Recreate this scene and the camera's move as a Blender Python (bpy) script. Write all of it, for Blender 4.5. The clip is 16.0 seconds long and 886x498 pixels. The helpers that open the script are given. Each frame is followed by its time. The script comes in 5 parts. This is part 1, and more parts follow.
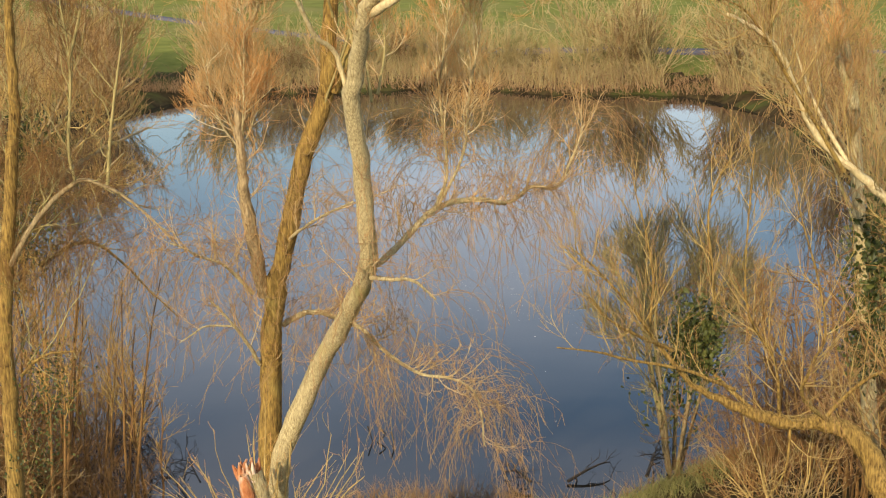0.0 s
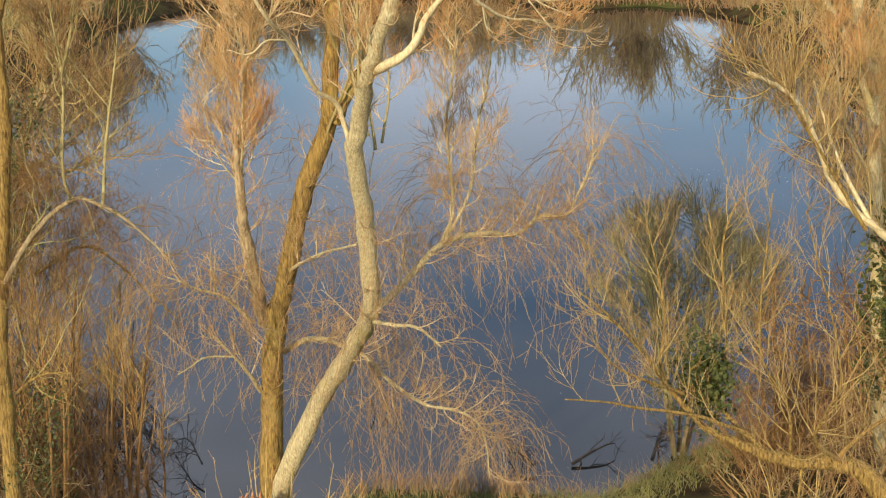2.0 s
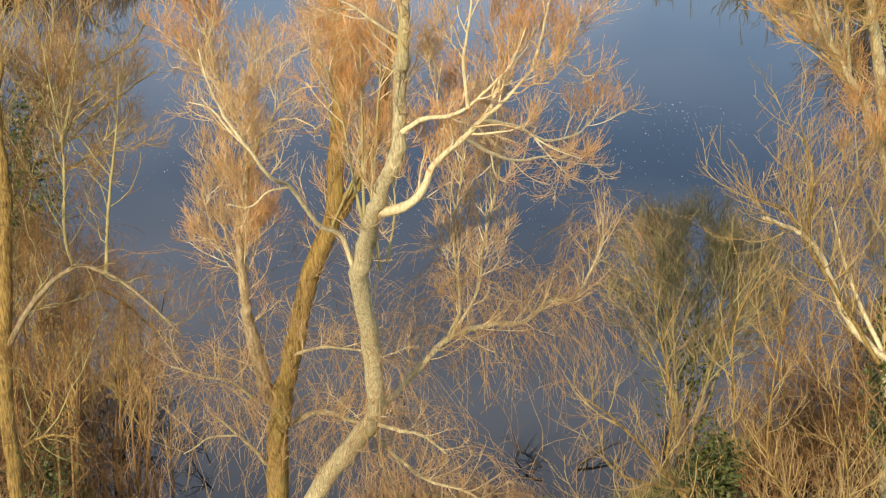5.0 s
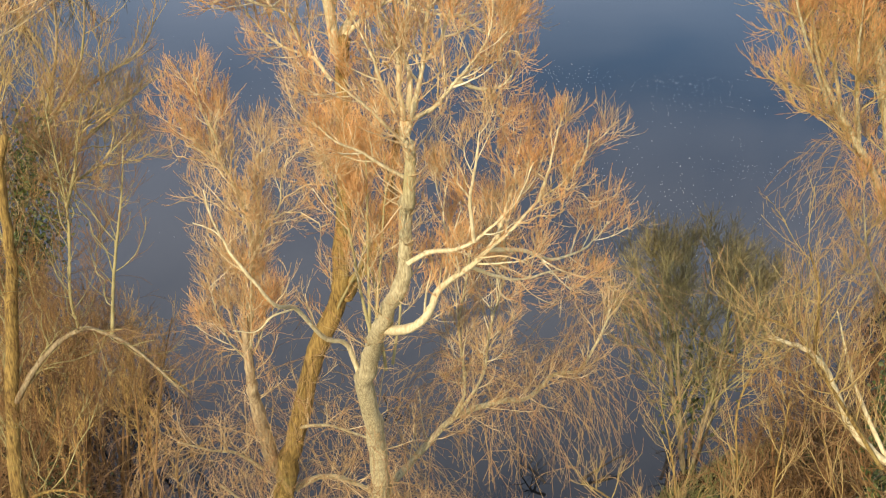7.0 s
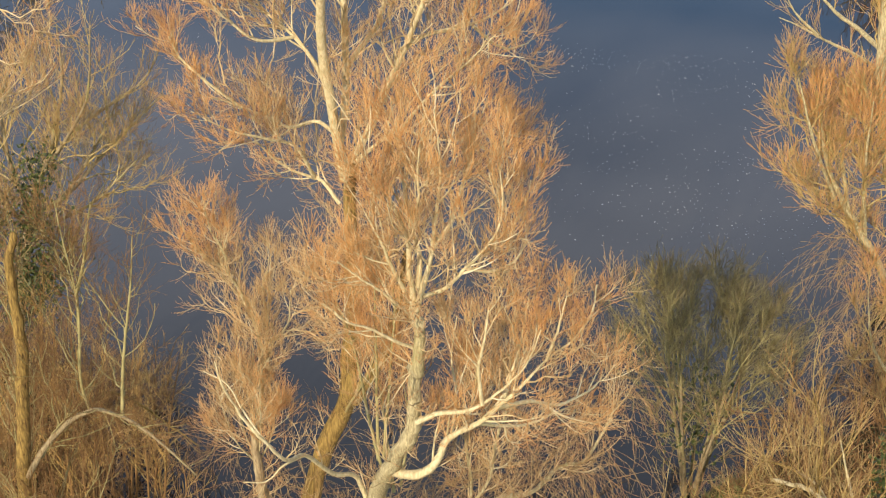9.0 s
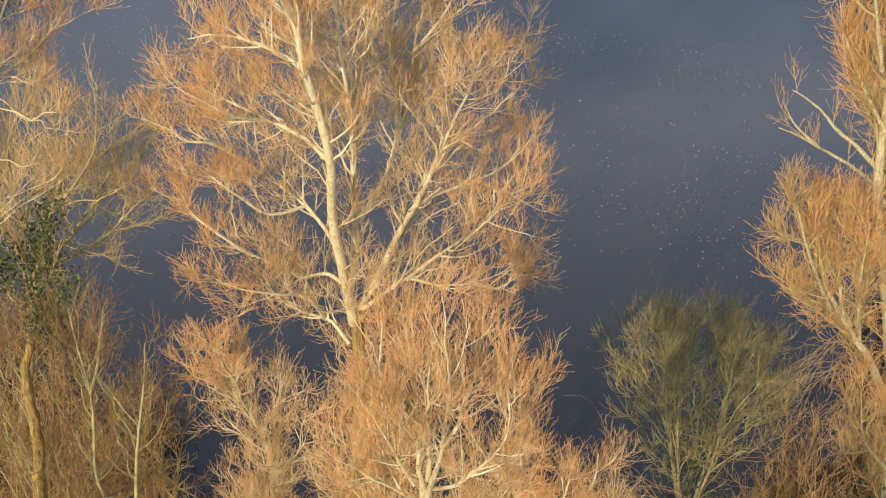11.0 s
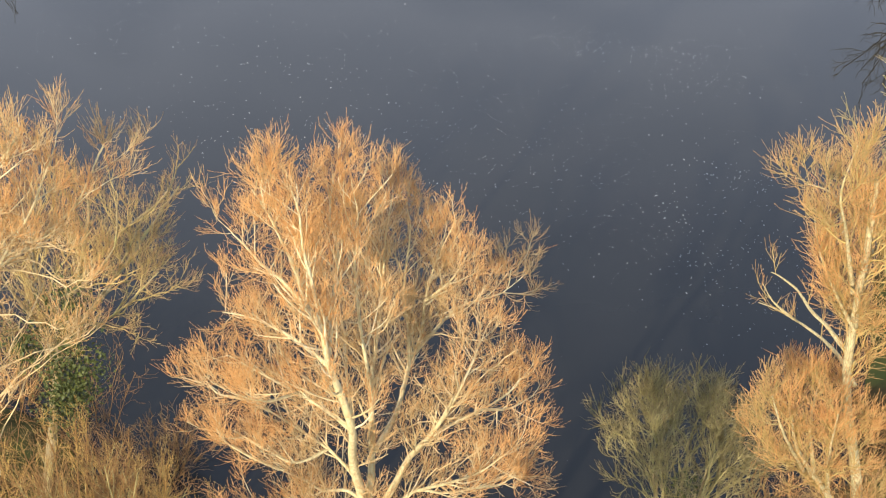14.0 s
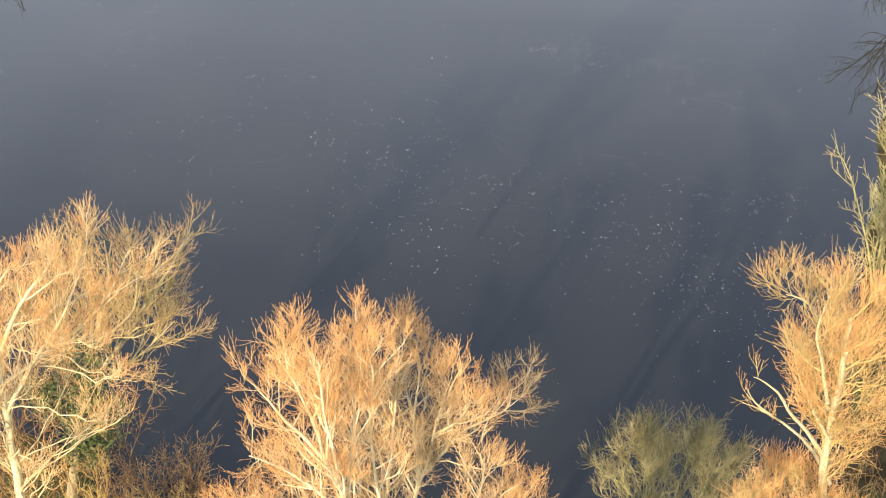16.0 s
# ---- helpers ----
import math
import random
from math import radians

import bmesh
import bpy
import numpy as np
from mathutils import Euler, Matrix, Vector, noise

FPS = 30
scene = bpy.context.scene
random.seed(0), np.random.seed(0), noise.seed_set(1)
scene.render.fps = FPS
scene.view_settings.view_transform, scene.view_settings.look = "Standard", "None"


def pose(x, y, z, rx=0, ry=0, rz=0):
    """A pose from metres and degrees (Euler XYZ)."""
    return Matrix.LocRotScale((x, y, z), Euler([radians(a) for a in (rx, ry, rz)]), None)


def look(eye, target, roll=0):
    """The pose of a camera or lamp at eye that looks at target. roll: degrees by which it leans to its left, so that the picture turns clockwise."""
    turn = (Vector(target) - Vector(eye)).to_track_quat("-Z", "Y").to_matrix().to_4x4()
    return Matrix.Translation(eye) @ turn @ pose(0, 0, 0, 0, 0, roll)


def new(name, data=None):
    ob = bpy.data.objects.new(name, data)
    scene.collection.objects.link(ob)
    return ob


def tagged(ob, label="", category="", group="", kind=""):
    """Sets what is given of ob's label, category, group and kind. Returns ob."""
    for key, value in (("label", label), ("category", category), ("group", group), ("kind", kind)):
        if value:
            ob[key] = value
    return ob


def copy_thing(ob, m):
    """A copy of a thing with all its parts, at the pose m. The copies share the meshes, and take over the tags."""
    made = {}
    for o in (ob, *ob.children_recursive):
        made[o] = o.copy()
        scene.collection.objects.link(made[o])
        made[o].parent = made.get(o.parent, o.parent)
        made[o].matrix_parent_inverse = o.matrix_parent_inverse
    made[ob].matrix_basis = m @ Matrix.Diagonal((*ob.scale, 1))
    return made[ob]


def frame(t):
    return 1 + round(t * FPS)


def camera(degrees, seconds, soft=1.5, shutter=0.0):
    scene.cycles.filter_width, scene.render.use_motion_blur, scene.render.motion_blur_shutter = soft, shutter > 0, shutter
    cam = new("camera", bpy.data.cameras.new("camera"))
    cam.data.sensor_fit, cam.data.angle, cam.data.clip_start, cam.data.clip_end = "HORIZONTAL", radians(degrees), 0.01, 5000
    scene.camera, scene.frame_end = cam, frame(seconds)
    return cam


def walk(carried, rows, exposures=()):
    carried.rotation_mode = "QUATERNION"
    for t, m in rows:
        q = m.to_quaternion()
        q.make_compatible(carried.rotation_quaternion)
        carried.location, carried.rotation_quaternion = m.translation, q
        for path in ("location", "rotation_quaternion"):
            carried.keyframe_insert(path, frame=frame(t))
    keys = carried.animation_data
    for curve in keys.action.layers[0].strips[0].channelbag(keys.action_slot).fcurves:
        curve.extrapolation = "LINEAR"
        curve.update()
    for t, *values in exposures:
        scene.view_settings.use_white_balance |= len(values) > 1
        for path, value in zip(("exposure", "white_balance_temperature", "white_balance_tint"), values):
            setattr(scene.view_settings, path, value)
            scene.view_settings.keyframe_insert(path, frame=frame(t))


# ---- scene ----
cam = camera(34.00, 16.0, soft=1.2)
PATH = [
    (0, (0.001, 1.500, 10.744), (-0.025, 3.455, 10.319), -0.98),
    (0.5, (-0.018, 1.763, 11.127), (-0.045, 3.708, 10.661), -0.90),
    (1, (-0.026, 2.018, 11.542), (-0.053, 3.953, 11.037), -0.83),
    (1.5, (-0.024, 2.263, 11.976), (-0.054, 4.188, 11.434), -0.76),
    (2, (-0.017, 2.496, 12.419), (-0.049, 4.411, 11.842), -0.70),
    (2.5, (-0.006, 2.717, 12.864), (-0.041, 4.621, 12.253), -0.63),
    (3, (0.007, 2.928, 13.308), (-0.031, 4.821, 12.664), -0.58),
    (3.5, (0.020, 3.131, 13.749), (-0.020, 5.013, 13.073), -0.52),
    (4, (0.032, 3.329, 14.186), (-0.011, 5.199, 13.479), -0.47),
    (4.5, (0.042, 3.524, 14.621), (-0.004, 5.383, 13.885), -0.42),
    (5, (0.048, 3.719, 15.056), (-0.001, 5.567, 14.291), -0.38),
    (5.5, (0.051, 3.918, 15.493), (-0.000, 5.753, 14.701), -0.33),
    (6, (0.050, 4.121, 15.936), (-0.003, 5.945, 15.117), -0.29),
    (6.5, (0.044, 4.331, 16.389), (-0.011, 6.143, 15.544), -0.25),
    (7, (0.034, 4.548, 16.854), (-0.022, 6.348, 15.984), -0.21),
    (7.5, (0.019, 4.772, 17.335), (-0.038, 6.559, 16.439), -0.17),
    (8, (0.000, 5.002, 17.834), (-0.057, 6.777, 16.914), -0.13),
    (8.5, (-0.023, 5.237, 18.355), (-0.080, 6.998, 17.409), -0.09),
    (9, (-0.049, 5.474, 18.897), (-0.107, 7.222, 17.926), -0.05),
    (9.5, (-0.079, 5.711, 19.463), (-0.135, 7.444, 18.466), -0.01),
    (10, (-0.112, 5.944, 20.052), (-0.167, 7.661, 19.029), 0.03),
    (10.5, (-0.146, 6.169, 20.664), (-0.199, 7.871, 19.615), 0.07),
    (11, (-0.182, 6.382, 21.298), (-0.234, 8.068, 20.223), 0.12),
    (11.5, (-0.220, 6.581, 21.951), (-0.269, 8.251, 20.851), 0.16),
    (12, (-0.258, 6.762, 22.622), (-0.305, 8.416, 21.498), 0.21),
    (12.5, (-0.296, 6.923, 23.306), (-0.341, 8.561, 22.159), 0.26),
    (13, (-0.334, 7.063, 24.002), (-0.376, 8.686, 22.834), 0.32),
    (13.5, (-0.372, 7.182, 24.704), (-0.412, 8.791, 23.517), 0.37),
    (14, (-0.409, 7.283, 25.410), (-0.447, 8.880, 24.206), 0.44),
    (14.5, (-0.446, 7.371, 26.117), (-0.483, 8.956, 24.898), 0.50),
    (15, (-0.483, 7.456, 26.821), (-0.518, 9.029, 25.587), 0.57),
    (15.5, (-0.519, 7.548, 27.521), (-0.553, 9.109, 26.271), 0.65),
    (16, (-0.557, 7.664, 28.215), (-0.590, 9.210, 26.947), 0.72),
]
walk(cam, [(t, look(eye, target, roll)) for t, eye, target, roll in PATH],
     exposures=[(0.0, 0.15, 7000, 12), (1.5, 0.17, 6700, 11), (4.0, 0.22, 6350, 10), (7.0, 0.26, 6300, 12), (9.0, 0.22, 6250, 12), (12.5, 0.4, 6100, 11), (14.0, 0.66, 6150, 10), (15.0, 0.84, 6200, 10), (16.0, 1.16, 6200, 10)])

# ---- world, sun ----
SUN_AZ = radians(202)      # compass bearing of the sun seen from above, from +y clockwise
SUN_EL = radians(22)
world = bpy.data.worlds.new("world")
scene.world = world
world.use_nodes = True
wn, wl = world.node_tree.nodes, world.node_tree.links
wn.clear()
w_out = wn.new("ShaderNodeOutputWorld")
w_bg = wn.new("ShaderNodeBackground")
w_sky = wn.new("ShaderNodeTexSky")
w_sky.sky_type = "NISHITA"
w_sky.sun_disc = False
w_sky.air_density, w_sky.dust_density, w_sky.ozone_density = 1.2, 0.1, 4.0
w_sky.sun_elevation = SUN_EL
w_sky.sun_rotation = SUN_AZ
w_bg.inputs["Strength"].default_value = 0.15
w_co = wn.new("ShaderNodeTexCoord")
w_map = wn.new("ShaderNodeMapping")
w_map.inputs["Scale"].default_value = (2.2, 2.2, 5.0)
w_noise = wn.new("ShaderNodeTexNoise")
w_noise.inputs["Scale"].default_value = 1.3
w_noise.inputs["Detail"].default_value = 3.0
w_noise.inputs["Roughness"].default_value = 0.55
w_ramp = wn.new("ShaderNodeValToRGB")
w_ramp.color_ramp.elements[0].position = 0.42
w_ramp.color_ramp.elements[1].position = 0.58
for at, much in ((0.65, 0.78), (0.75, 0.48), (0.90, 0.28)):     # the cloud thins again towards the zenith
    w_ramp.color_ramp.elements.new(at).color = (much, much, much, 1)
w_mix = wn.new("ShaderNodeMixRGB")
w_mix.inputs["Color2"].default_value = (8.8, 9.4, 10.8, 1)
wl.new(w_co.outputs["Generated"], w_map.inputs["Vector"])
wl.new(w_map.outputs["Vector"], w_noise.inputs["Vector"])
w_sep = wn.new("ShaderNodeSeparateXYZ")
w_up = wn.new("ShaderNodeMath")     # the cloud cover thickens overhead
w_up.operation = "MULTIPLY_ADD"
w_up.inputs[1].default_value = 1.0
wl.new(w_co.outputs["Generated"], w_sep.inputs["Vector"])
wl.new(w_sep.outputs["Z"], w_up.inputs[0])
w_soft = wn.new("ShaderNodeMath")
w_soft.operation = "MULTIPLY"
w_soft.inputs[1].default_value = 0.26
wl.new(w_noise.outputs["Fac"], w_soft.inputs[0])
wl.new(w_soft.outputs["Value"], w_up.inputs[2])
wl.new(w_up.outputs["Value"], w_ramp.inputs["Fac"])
w_thin = wn.new("ShaderNodeTexNoise")     # thin scattered clouds
w_thin.inputs["Scale"].default_value = 1.5
w_thin.inputs["Detail"].default_value = 2.5
w_ramp2 = wn.new("ShaderNodeValToRGB")
w_ramp2.color_ramp.elements[0].position = 0.42
w_ramp2.color_ramp.elements[0].color = (0.10, 0.10, 0.10, 1)
w_ramp2.color_ramp.elements[1].position = 0.66
w_ramp2.color_ramp.elements[1].color = (0.85, 0.85, 0.85, 1)
w_max = wn.new("ShaderNodeMath")
w_max.operation = "MAXIMUM"
wl.new(w_map.outputs["Vector"], w_thin.inputs["Vector"])
wl.new(w_thin.outputs["Fac"], w_ramp2.inputs["Fac"])
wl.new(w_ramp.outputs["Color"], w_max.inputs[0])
w_low = wn.new("ShaderNodeMath")     # they lie low in the sky
w_low.operation = "MULTIPLY_ADD"
w_low.use_clamp = True
w_low.inputs[1].default_value = -1.6
w_low.inputs[2].default_value = 1.0
wl.new(w_sep.outputs["Z"], w_low.inputs[0])
w_band = wn.new("ShaderNodeMath")
w_band.operation = "MULTIPLY"
wl.new(w_ramp2.outputs["Color"], w_band.inputs[0])
wl.new(w_low.outputs["Value"], w_band.inputs[1])
wl.new(w_band.outputs["Value"], w_max.inputs[1])
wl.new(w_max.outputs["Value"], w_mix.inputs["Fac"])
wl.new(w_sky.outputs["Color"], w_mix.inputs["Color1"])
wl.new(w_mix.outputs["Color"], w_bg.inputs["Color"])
wl.new(w_bg.outputs["Background"], w_out.inputs["Surface"])

sun_data = bpy.data.lights.new("sun", "SUN")
sun_data.energy = 5.0
sun_data.angle = radians(0.6)
sun_data.color = (1.0, 0.86, 0.66)
sun = new("sun", sun_data)
sun_from = Vector((math.sin(SUN_AZ) * math.cos(SUN_EL), math.cos(SUN_AZ) * math.cos(SUN_EL), math.sin(SUN_EL)))
sun.matrix_world = look(sun_from * 60, (0, 0, 0))


# ---- materials ----
def material(name, dark, light, scale=6.0, stretch=(1, 1, 1), rough=0.85, bump=0.3, detail=6.0, spot=None, spot_scale=1.2, spot_at=0.58, vary=0.0, vary_to=None):
    """A surface that runs from dark to light in fine grain, with broad patches of a third colour."""
    m = bpy.data.materials.new(name)
    m.use_nodes = True
    n, l = m.node_tree.nodes, m.node_tree.links
    b = n["Principled BSDF"]
    b.inputs["Roughness"].default_value = rough
    b.inputs["Specular IOR Level"].default_value = 0.25 if rough < 0.95 else 0.03
    co = n.new("ShaderNodeTexCoord")
    mp = n.new("ShaderNodeMapping")
    mp.inputs["Scale"].default_value = stretch
    l.new(co.outputs["Object"], mp.inputs["Vector"])
    tex = n.new("ShaderNodeTexNoise")
    tex.inputs["Scale"].default_value = scale
    tex.inputs["Detail"].default_value = detail
    tex.inputs["Roughness"].default_value = 0.62
    l.new(mp.outputs["Vector"], tex.inputs["Vector"])
    ramp = n.new("ShaderNodeValToRGB")
    ramp.color_ramp.elements[0].position, ramp.color_ramp.elements[1].position = 0.33, 0.67
    ramp.color_ramp.elements[0].color, ramp.color_ramp.elements[1].color = (*dark, 1), (*light, 1)
    l.new(tex.outputs["Fac"], ramp.inputs["Fac"])
    colour = ramp.outputs["Color"]
    if spot:
        t2 = n.new("ShaderNodeTexNoise")
        t2.inputs["Scale"].default_value = spot_scale
        t2.inputs["Detail"].default_value = 4.0
        l.new(co.outputs["Object"], t2.inputs["Vector"])
        r2 = n.new("ShaderNodeValToRGB")
        r2.color_ramp.elements[0].position, r2.color_ramp.elements[1].position = spot_at - 0.07, spot_at + 0.09
        l.new(t2.outputs["Fac"], r2.inputs["Fac"])
        mix = n.new("ShaderNodeMixRGB")
        mix.inputs["Color2"].default_value = (*spot, 1)
        l.new(r2.outputs["Color"], mix.inputs["Fac"])
        l.new(colour, mix.inputs["Color1"])
        colour = mix.outputs["Color"]
    if vary_to:
        geo = n.new("ShaderNodeNewGeometry")
        mul = n.new("ShaderNodeMath")
        mul.operation = "MULTIPLY"
        mul.inputs[1].default_value = vary
        l.new(geo.outputs["Random Per Island"], mul.inputs[0])
        mv = n.new("ShaderNodeMixRGB")
        mv.inputs["Color2"].default_value = (*vary_to, 1)
        l.new(mul.outputs["Value"], mv.inputs["Fac"])
        l.new(colour, mv.inputs["Color1"])
        colour = mv.outputs["Color"]
    l.new(colour, b.inputs["Base Color"])
    if bump:
        bp = n.new("ShaderNodeBump")
        bp.inputs["Strength"].default_value = bump
        bp.inputs["Distance"].default_value = 0.03
        l.new(tex.outputs["Fac"], bp.inputs["Height"])
        l.new(bp.outputs["Normal"], b.inputs["Normal"])
    return m


def water_material():
    m = bpy.data.materials.new("pond_water")
    m.use_nodes = True
    n, l = m.node_tree.nodes, m.node_tree.links
    b = n["Principled BSDF"]
    b.inputs["Roughness"].default_value = 0.02
    b.inputs["IOR"].default_value = 1.333
    co = n.new("ShaderNodeTexCoord")
    silt = n.new("ShaderNodeTexNoise")
    silt.inputs["Scale"].default_value = 0.11
    silt.inputs["Detail"].default_value = 5.0
    l.new(co.outputs["Object"], silt.inputs["Vector"])
    ramp = n.new("ShaderNodeValToRGB")
    ramp.color_ramp.elements[0].color, ramp.color_ramp.elements[1].color = (0.008, 0.009, 0.010, 1), (0.018, 0.017, 0.014, 1)
    l.new(silt.outputs["Fac"], ramp.inputs["Fac"])
    l.new(ramp.outputs["Color"], b.inputs["Base Color"])
    rip = n.new("ShaderNodeTexNoise")
    rip.inputs["Scale"].default_value = 0.9
    rip.inputs["Detail"].default_value = 3.0
    l.new(co.outputs["Object"], rip.inputs["Vector"])
    bp = n.new("ShaderNodeBump")
    bp.inputs["Strength"].default_value = 0.04
    bp.inputs["Distance"].default_value = 0.03
    l.new(rip.outputs["Fac"], bp.inputs["Height"])
    l.new(bp.outputs["Normal"], b.inputs["Normal"])
    return m


BARK = material("willow_bark", (0.24, 0.175, 0.075), (0.70, 0.585, 0.31), 9.0, (7, 7, 1.3), 0.9, 1.0, 8.0, (0.42, 0.34, 0.13), 1.6, 0.66)
BARK_BROWN = material("brown_willow_bark", (0.07, 0.038, 0.011), (0.44, 0.285, 0.075), 6.0, (7, 7, 1.0), 0.9, 1.0, 8.0, (0.36, 0.27, 0.08), 1.4, 0.64)
BARK_PALE = material("pale_limb_bark", (0.40, 0.30, 0.14), (0.72, 0.60, 0.33), 9.0, (4, 4, 1.2), 0.85, 0.5, 6.0, (0.55, 0.45, 0.22), 2.0, 0.62)
BARK_GREY = material("grey_bark", (0.18, 0.13, 0.062), (0.38, 0.29, 0.15), 8.0, (3, 3, 1), 0.9, 0.6, 6.0, (0.30, 0.28, 0.09), 1.5, 0.6)
BRANCH = material("branch_bark", (0.50, 0.40, 0.20), (0.80, 0.67, 0.42), 5.0, rough=0.8, bump=0, vary=0.5, vary_to=(0.46, 0.34, 0.13))
BRANCH_TAN = material("tan_branch_bark", (0.28, 0.185, 0.062), (0.54, 0.40, 0.155), 5.0, rough=0.8, bump=0, vary=0.7, vary_to=(0.40, 0.27, 0.075))
TWIG = material("orange_twigs", (0.46, 0.19, 0.052), (0.68, 0.34, 0.105), 3.0, rough=0.7, bump=0, vary=0.5, vary_to=(0.60, 0.41, 0.17))
TWIG_GOLD = material("golden_twigs", (0.34, 0.20, 0.068), (0.56, 0.36, 0.145), 3.0, rough=0.7, bump=0, vary=0.6, vary_to=(0.56, 0.31, 0.11))
TWIG_HAZEL = material("hazel_twigs", (0.30, 0.155, 0.036), (0.54, 0.32, 0.088), 2.0, rough=0.75, bump=0, vary=0.7, vary_to=(0.46, 0.34, 0.11))
BRANCH_MID = material("shoot_bark", (0.48, 0.35, 0.16), (0.74, 0.57, 0.31), 5.0, rough=0.8, bump=0, vary=0.6, vary_to=(0.42, 0.26, 0.10))
TWIG_TAN = material("tan_twigs", (0.24, 0.15, 0.07), (0.40, 0.27, 0.13), 3.0, rough=0.75, bump=0, vary=0.7, vary_to=(0.44, 0.33, 0.16))
TWIG_BROWN = material("brown_twigs", (0.10, 0.046, 0.016), (0.29, 0.15, 0.052), 1.5, rough=0.8, bump=0, vary=0.7, vary_to=(0.25, 0.145, 0.045))
TWIG_OLIVE = material("olive_twigs", (0.09, 0.072, 0.030), (0.24, 0.195, 0.085), 2.0, rough=0.8, bump=0, vary=0.7, vary_to=(0.30, 0.22, 0.10))
FAR_OLIVE = material("far_olive_twigs", (0.28, 0.23, 0.09), (0.52, 0.44, 0.20), 0.6, rough=0.8, bump=0, vary=0.7, vary_to=(0.34, 0.22, 0.09))
BRANCH_OLIVE = material("olive_branch_bark", (0.17, 0.14, 0.045), (0.42, 0.35, 0.14), 4.0, rough=0.8, bump=0, vary=0.6, vary_to=(0.30, 0.24, 0.10))
TWIG_RED = material("red_brown_twigs", (0.22, 0.10, 0.042), (0.40, 0.215, 0.085), 2.0, rough=0.75, bump=0, vary=0.7, vary_to=(0.42, 0.30, 0.11))
IVY = material("ivy_leaves", (0.012, 0.022, 0.006), (0.055, 0.07, 0.015), 3.0, rough=0.5, bump=0, vary=0.6, vary_to=(0.13, 0.13, 0.03))
GROUND = material("bank_earth_and_grass", (0.022, 0.015, 0.008), (0.075, 0.055, 0.024), 1.6, rough=0.95, bump=0.6, detail=8.0, spot=(0.07, 0.075, 0.022), spot_scale=0.35, spot_at=0.55)
MEADOW = material("meadow_grass", (0.115, 0.13, 0.026), (0.20, 0.21, 0.05), 0.5, rough=1.0, bump=0.4, detail=8.0, spot=(0.20, 0.18, 0.06), spot_scale=0.06, spot_at=0.6)
GRASS = material("winter_grass", (0.10, 0.13, 0.03), (0.24, 0.25, 0.07), 1.2, rough=0.8, bump=0, vary=0.7, vary_to=(0.36, 0.28, 0.12))
REED = material("dry_reeds", (0.22, 0.13, 0.06), (0.38, 0.25, 0.12), 2.0, rough=0.8, bump=0, vary=0.7, vary_to=(0.30, 0.17, 0.09))
WATER = water_material()
FOAM = material("foam_flecks", (0.45, 0.45, 0.43), (0.65, 0.65, 0.62), 4.0, rough=0.6, bump=0)
CUT_WOOD = material("split_red_wood", (0.30, 0.09, 0.03), (0.55, 0.24, 0.10), 9.0, (3, 3, 1), 0.85, 0.8, 7.0, (0.72, 0.62, 0.45), 3.0, 0.60)
SNAG = material("bare_snag_wood", (0.16, 0.10, 0.045), (0.56, 0.42, 0.22), 8.0, (5, 5, 0.8), 0.85, 0.8)
DEAD = material("wet_dead_wood", (0.012, 0.010, 0.008), (0.05, 0.04, 0.03), 6.0, rough=0.6, bump=0.3)
PATH_MAT = material("tarmac_path", (0.08, 0.075, 0.085), (0.14, 0.13, 0.14), 2.0, rough=0.9, bump=0.1)


# ---- mesh helpers ----
def mesh_object(name, verts, quads, mat, parent=None, label="", smooth=True):
    me = bpy.data.meshes.new(name)
    verts = np.asarray(verts, np.float32)
    quads = np.asarray(quads, np.int32)
    k = quads.shape[1]
    me.vertices.add(len(verts))
    me.vertices.foreach_set("co", verts.ravel())
    me.loops.add(quads.size)
    me.loops.foreach_set("vertex_index", quads.ravel())
    me.polygons.add(len(quads))
    me.polygons.foreach_set("loop_start", np.arange(0, quads.size, k, dtype=np.int32))
    me.polygons.foreach_set("loop_total", np.full(len(quads), k, np.int32))
    me.polygons.foreach_set("use_smooth", np.full(len(quads), smooth, bool))
    me.materials.append(mat)
    me.update(calc_edges=True)
    ob = new(name, me)
    if parent:
        ob.parent = parent
    if label:
        tagged(ob, label)
    return ob


def thing(name, label, category, at=(0, 0, 0), group="", kind=""):
    ob = new(name)
    ob.location = at
    return tagged(ob, label, category, group, kind)


def smooth_path(points, n):
    """n points along a Catmull-Rom curve through the given ones."""
    p = np.asarray(points, float)
    p = np.vstack([2 * p[0] - p[1], p, 2 * p[-1] - p[-2]])
    u = np.linspace(0, len(p) - 3 - 1e-6, n)
    i = u.astype(int)
    f = (u - i)[:, None]
    a, b, c, d = p[i], p[i + 1], p[i + 2], p[i + 3]
    return 0.5 * (2 * b + (c - a) * f + (2 * a - 5 * b + 4 * c - d) * f ** 2 + (3 * b - a - 3 * c + d) * f ** 3)


def unit(v):
    return v / np.maximum(np.linalg.norm(v, axis=-1, keepdims=True), 1e-9)


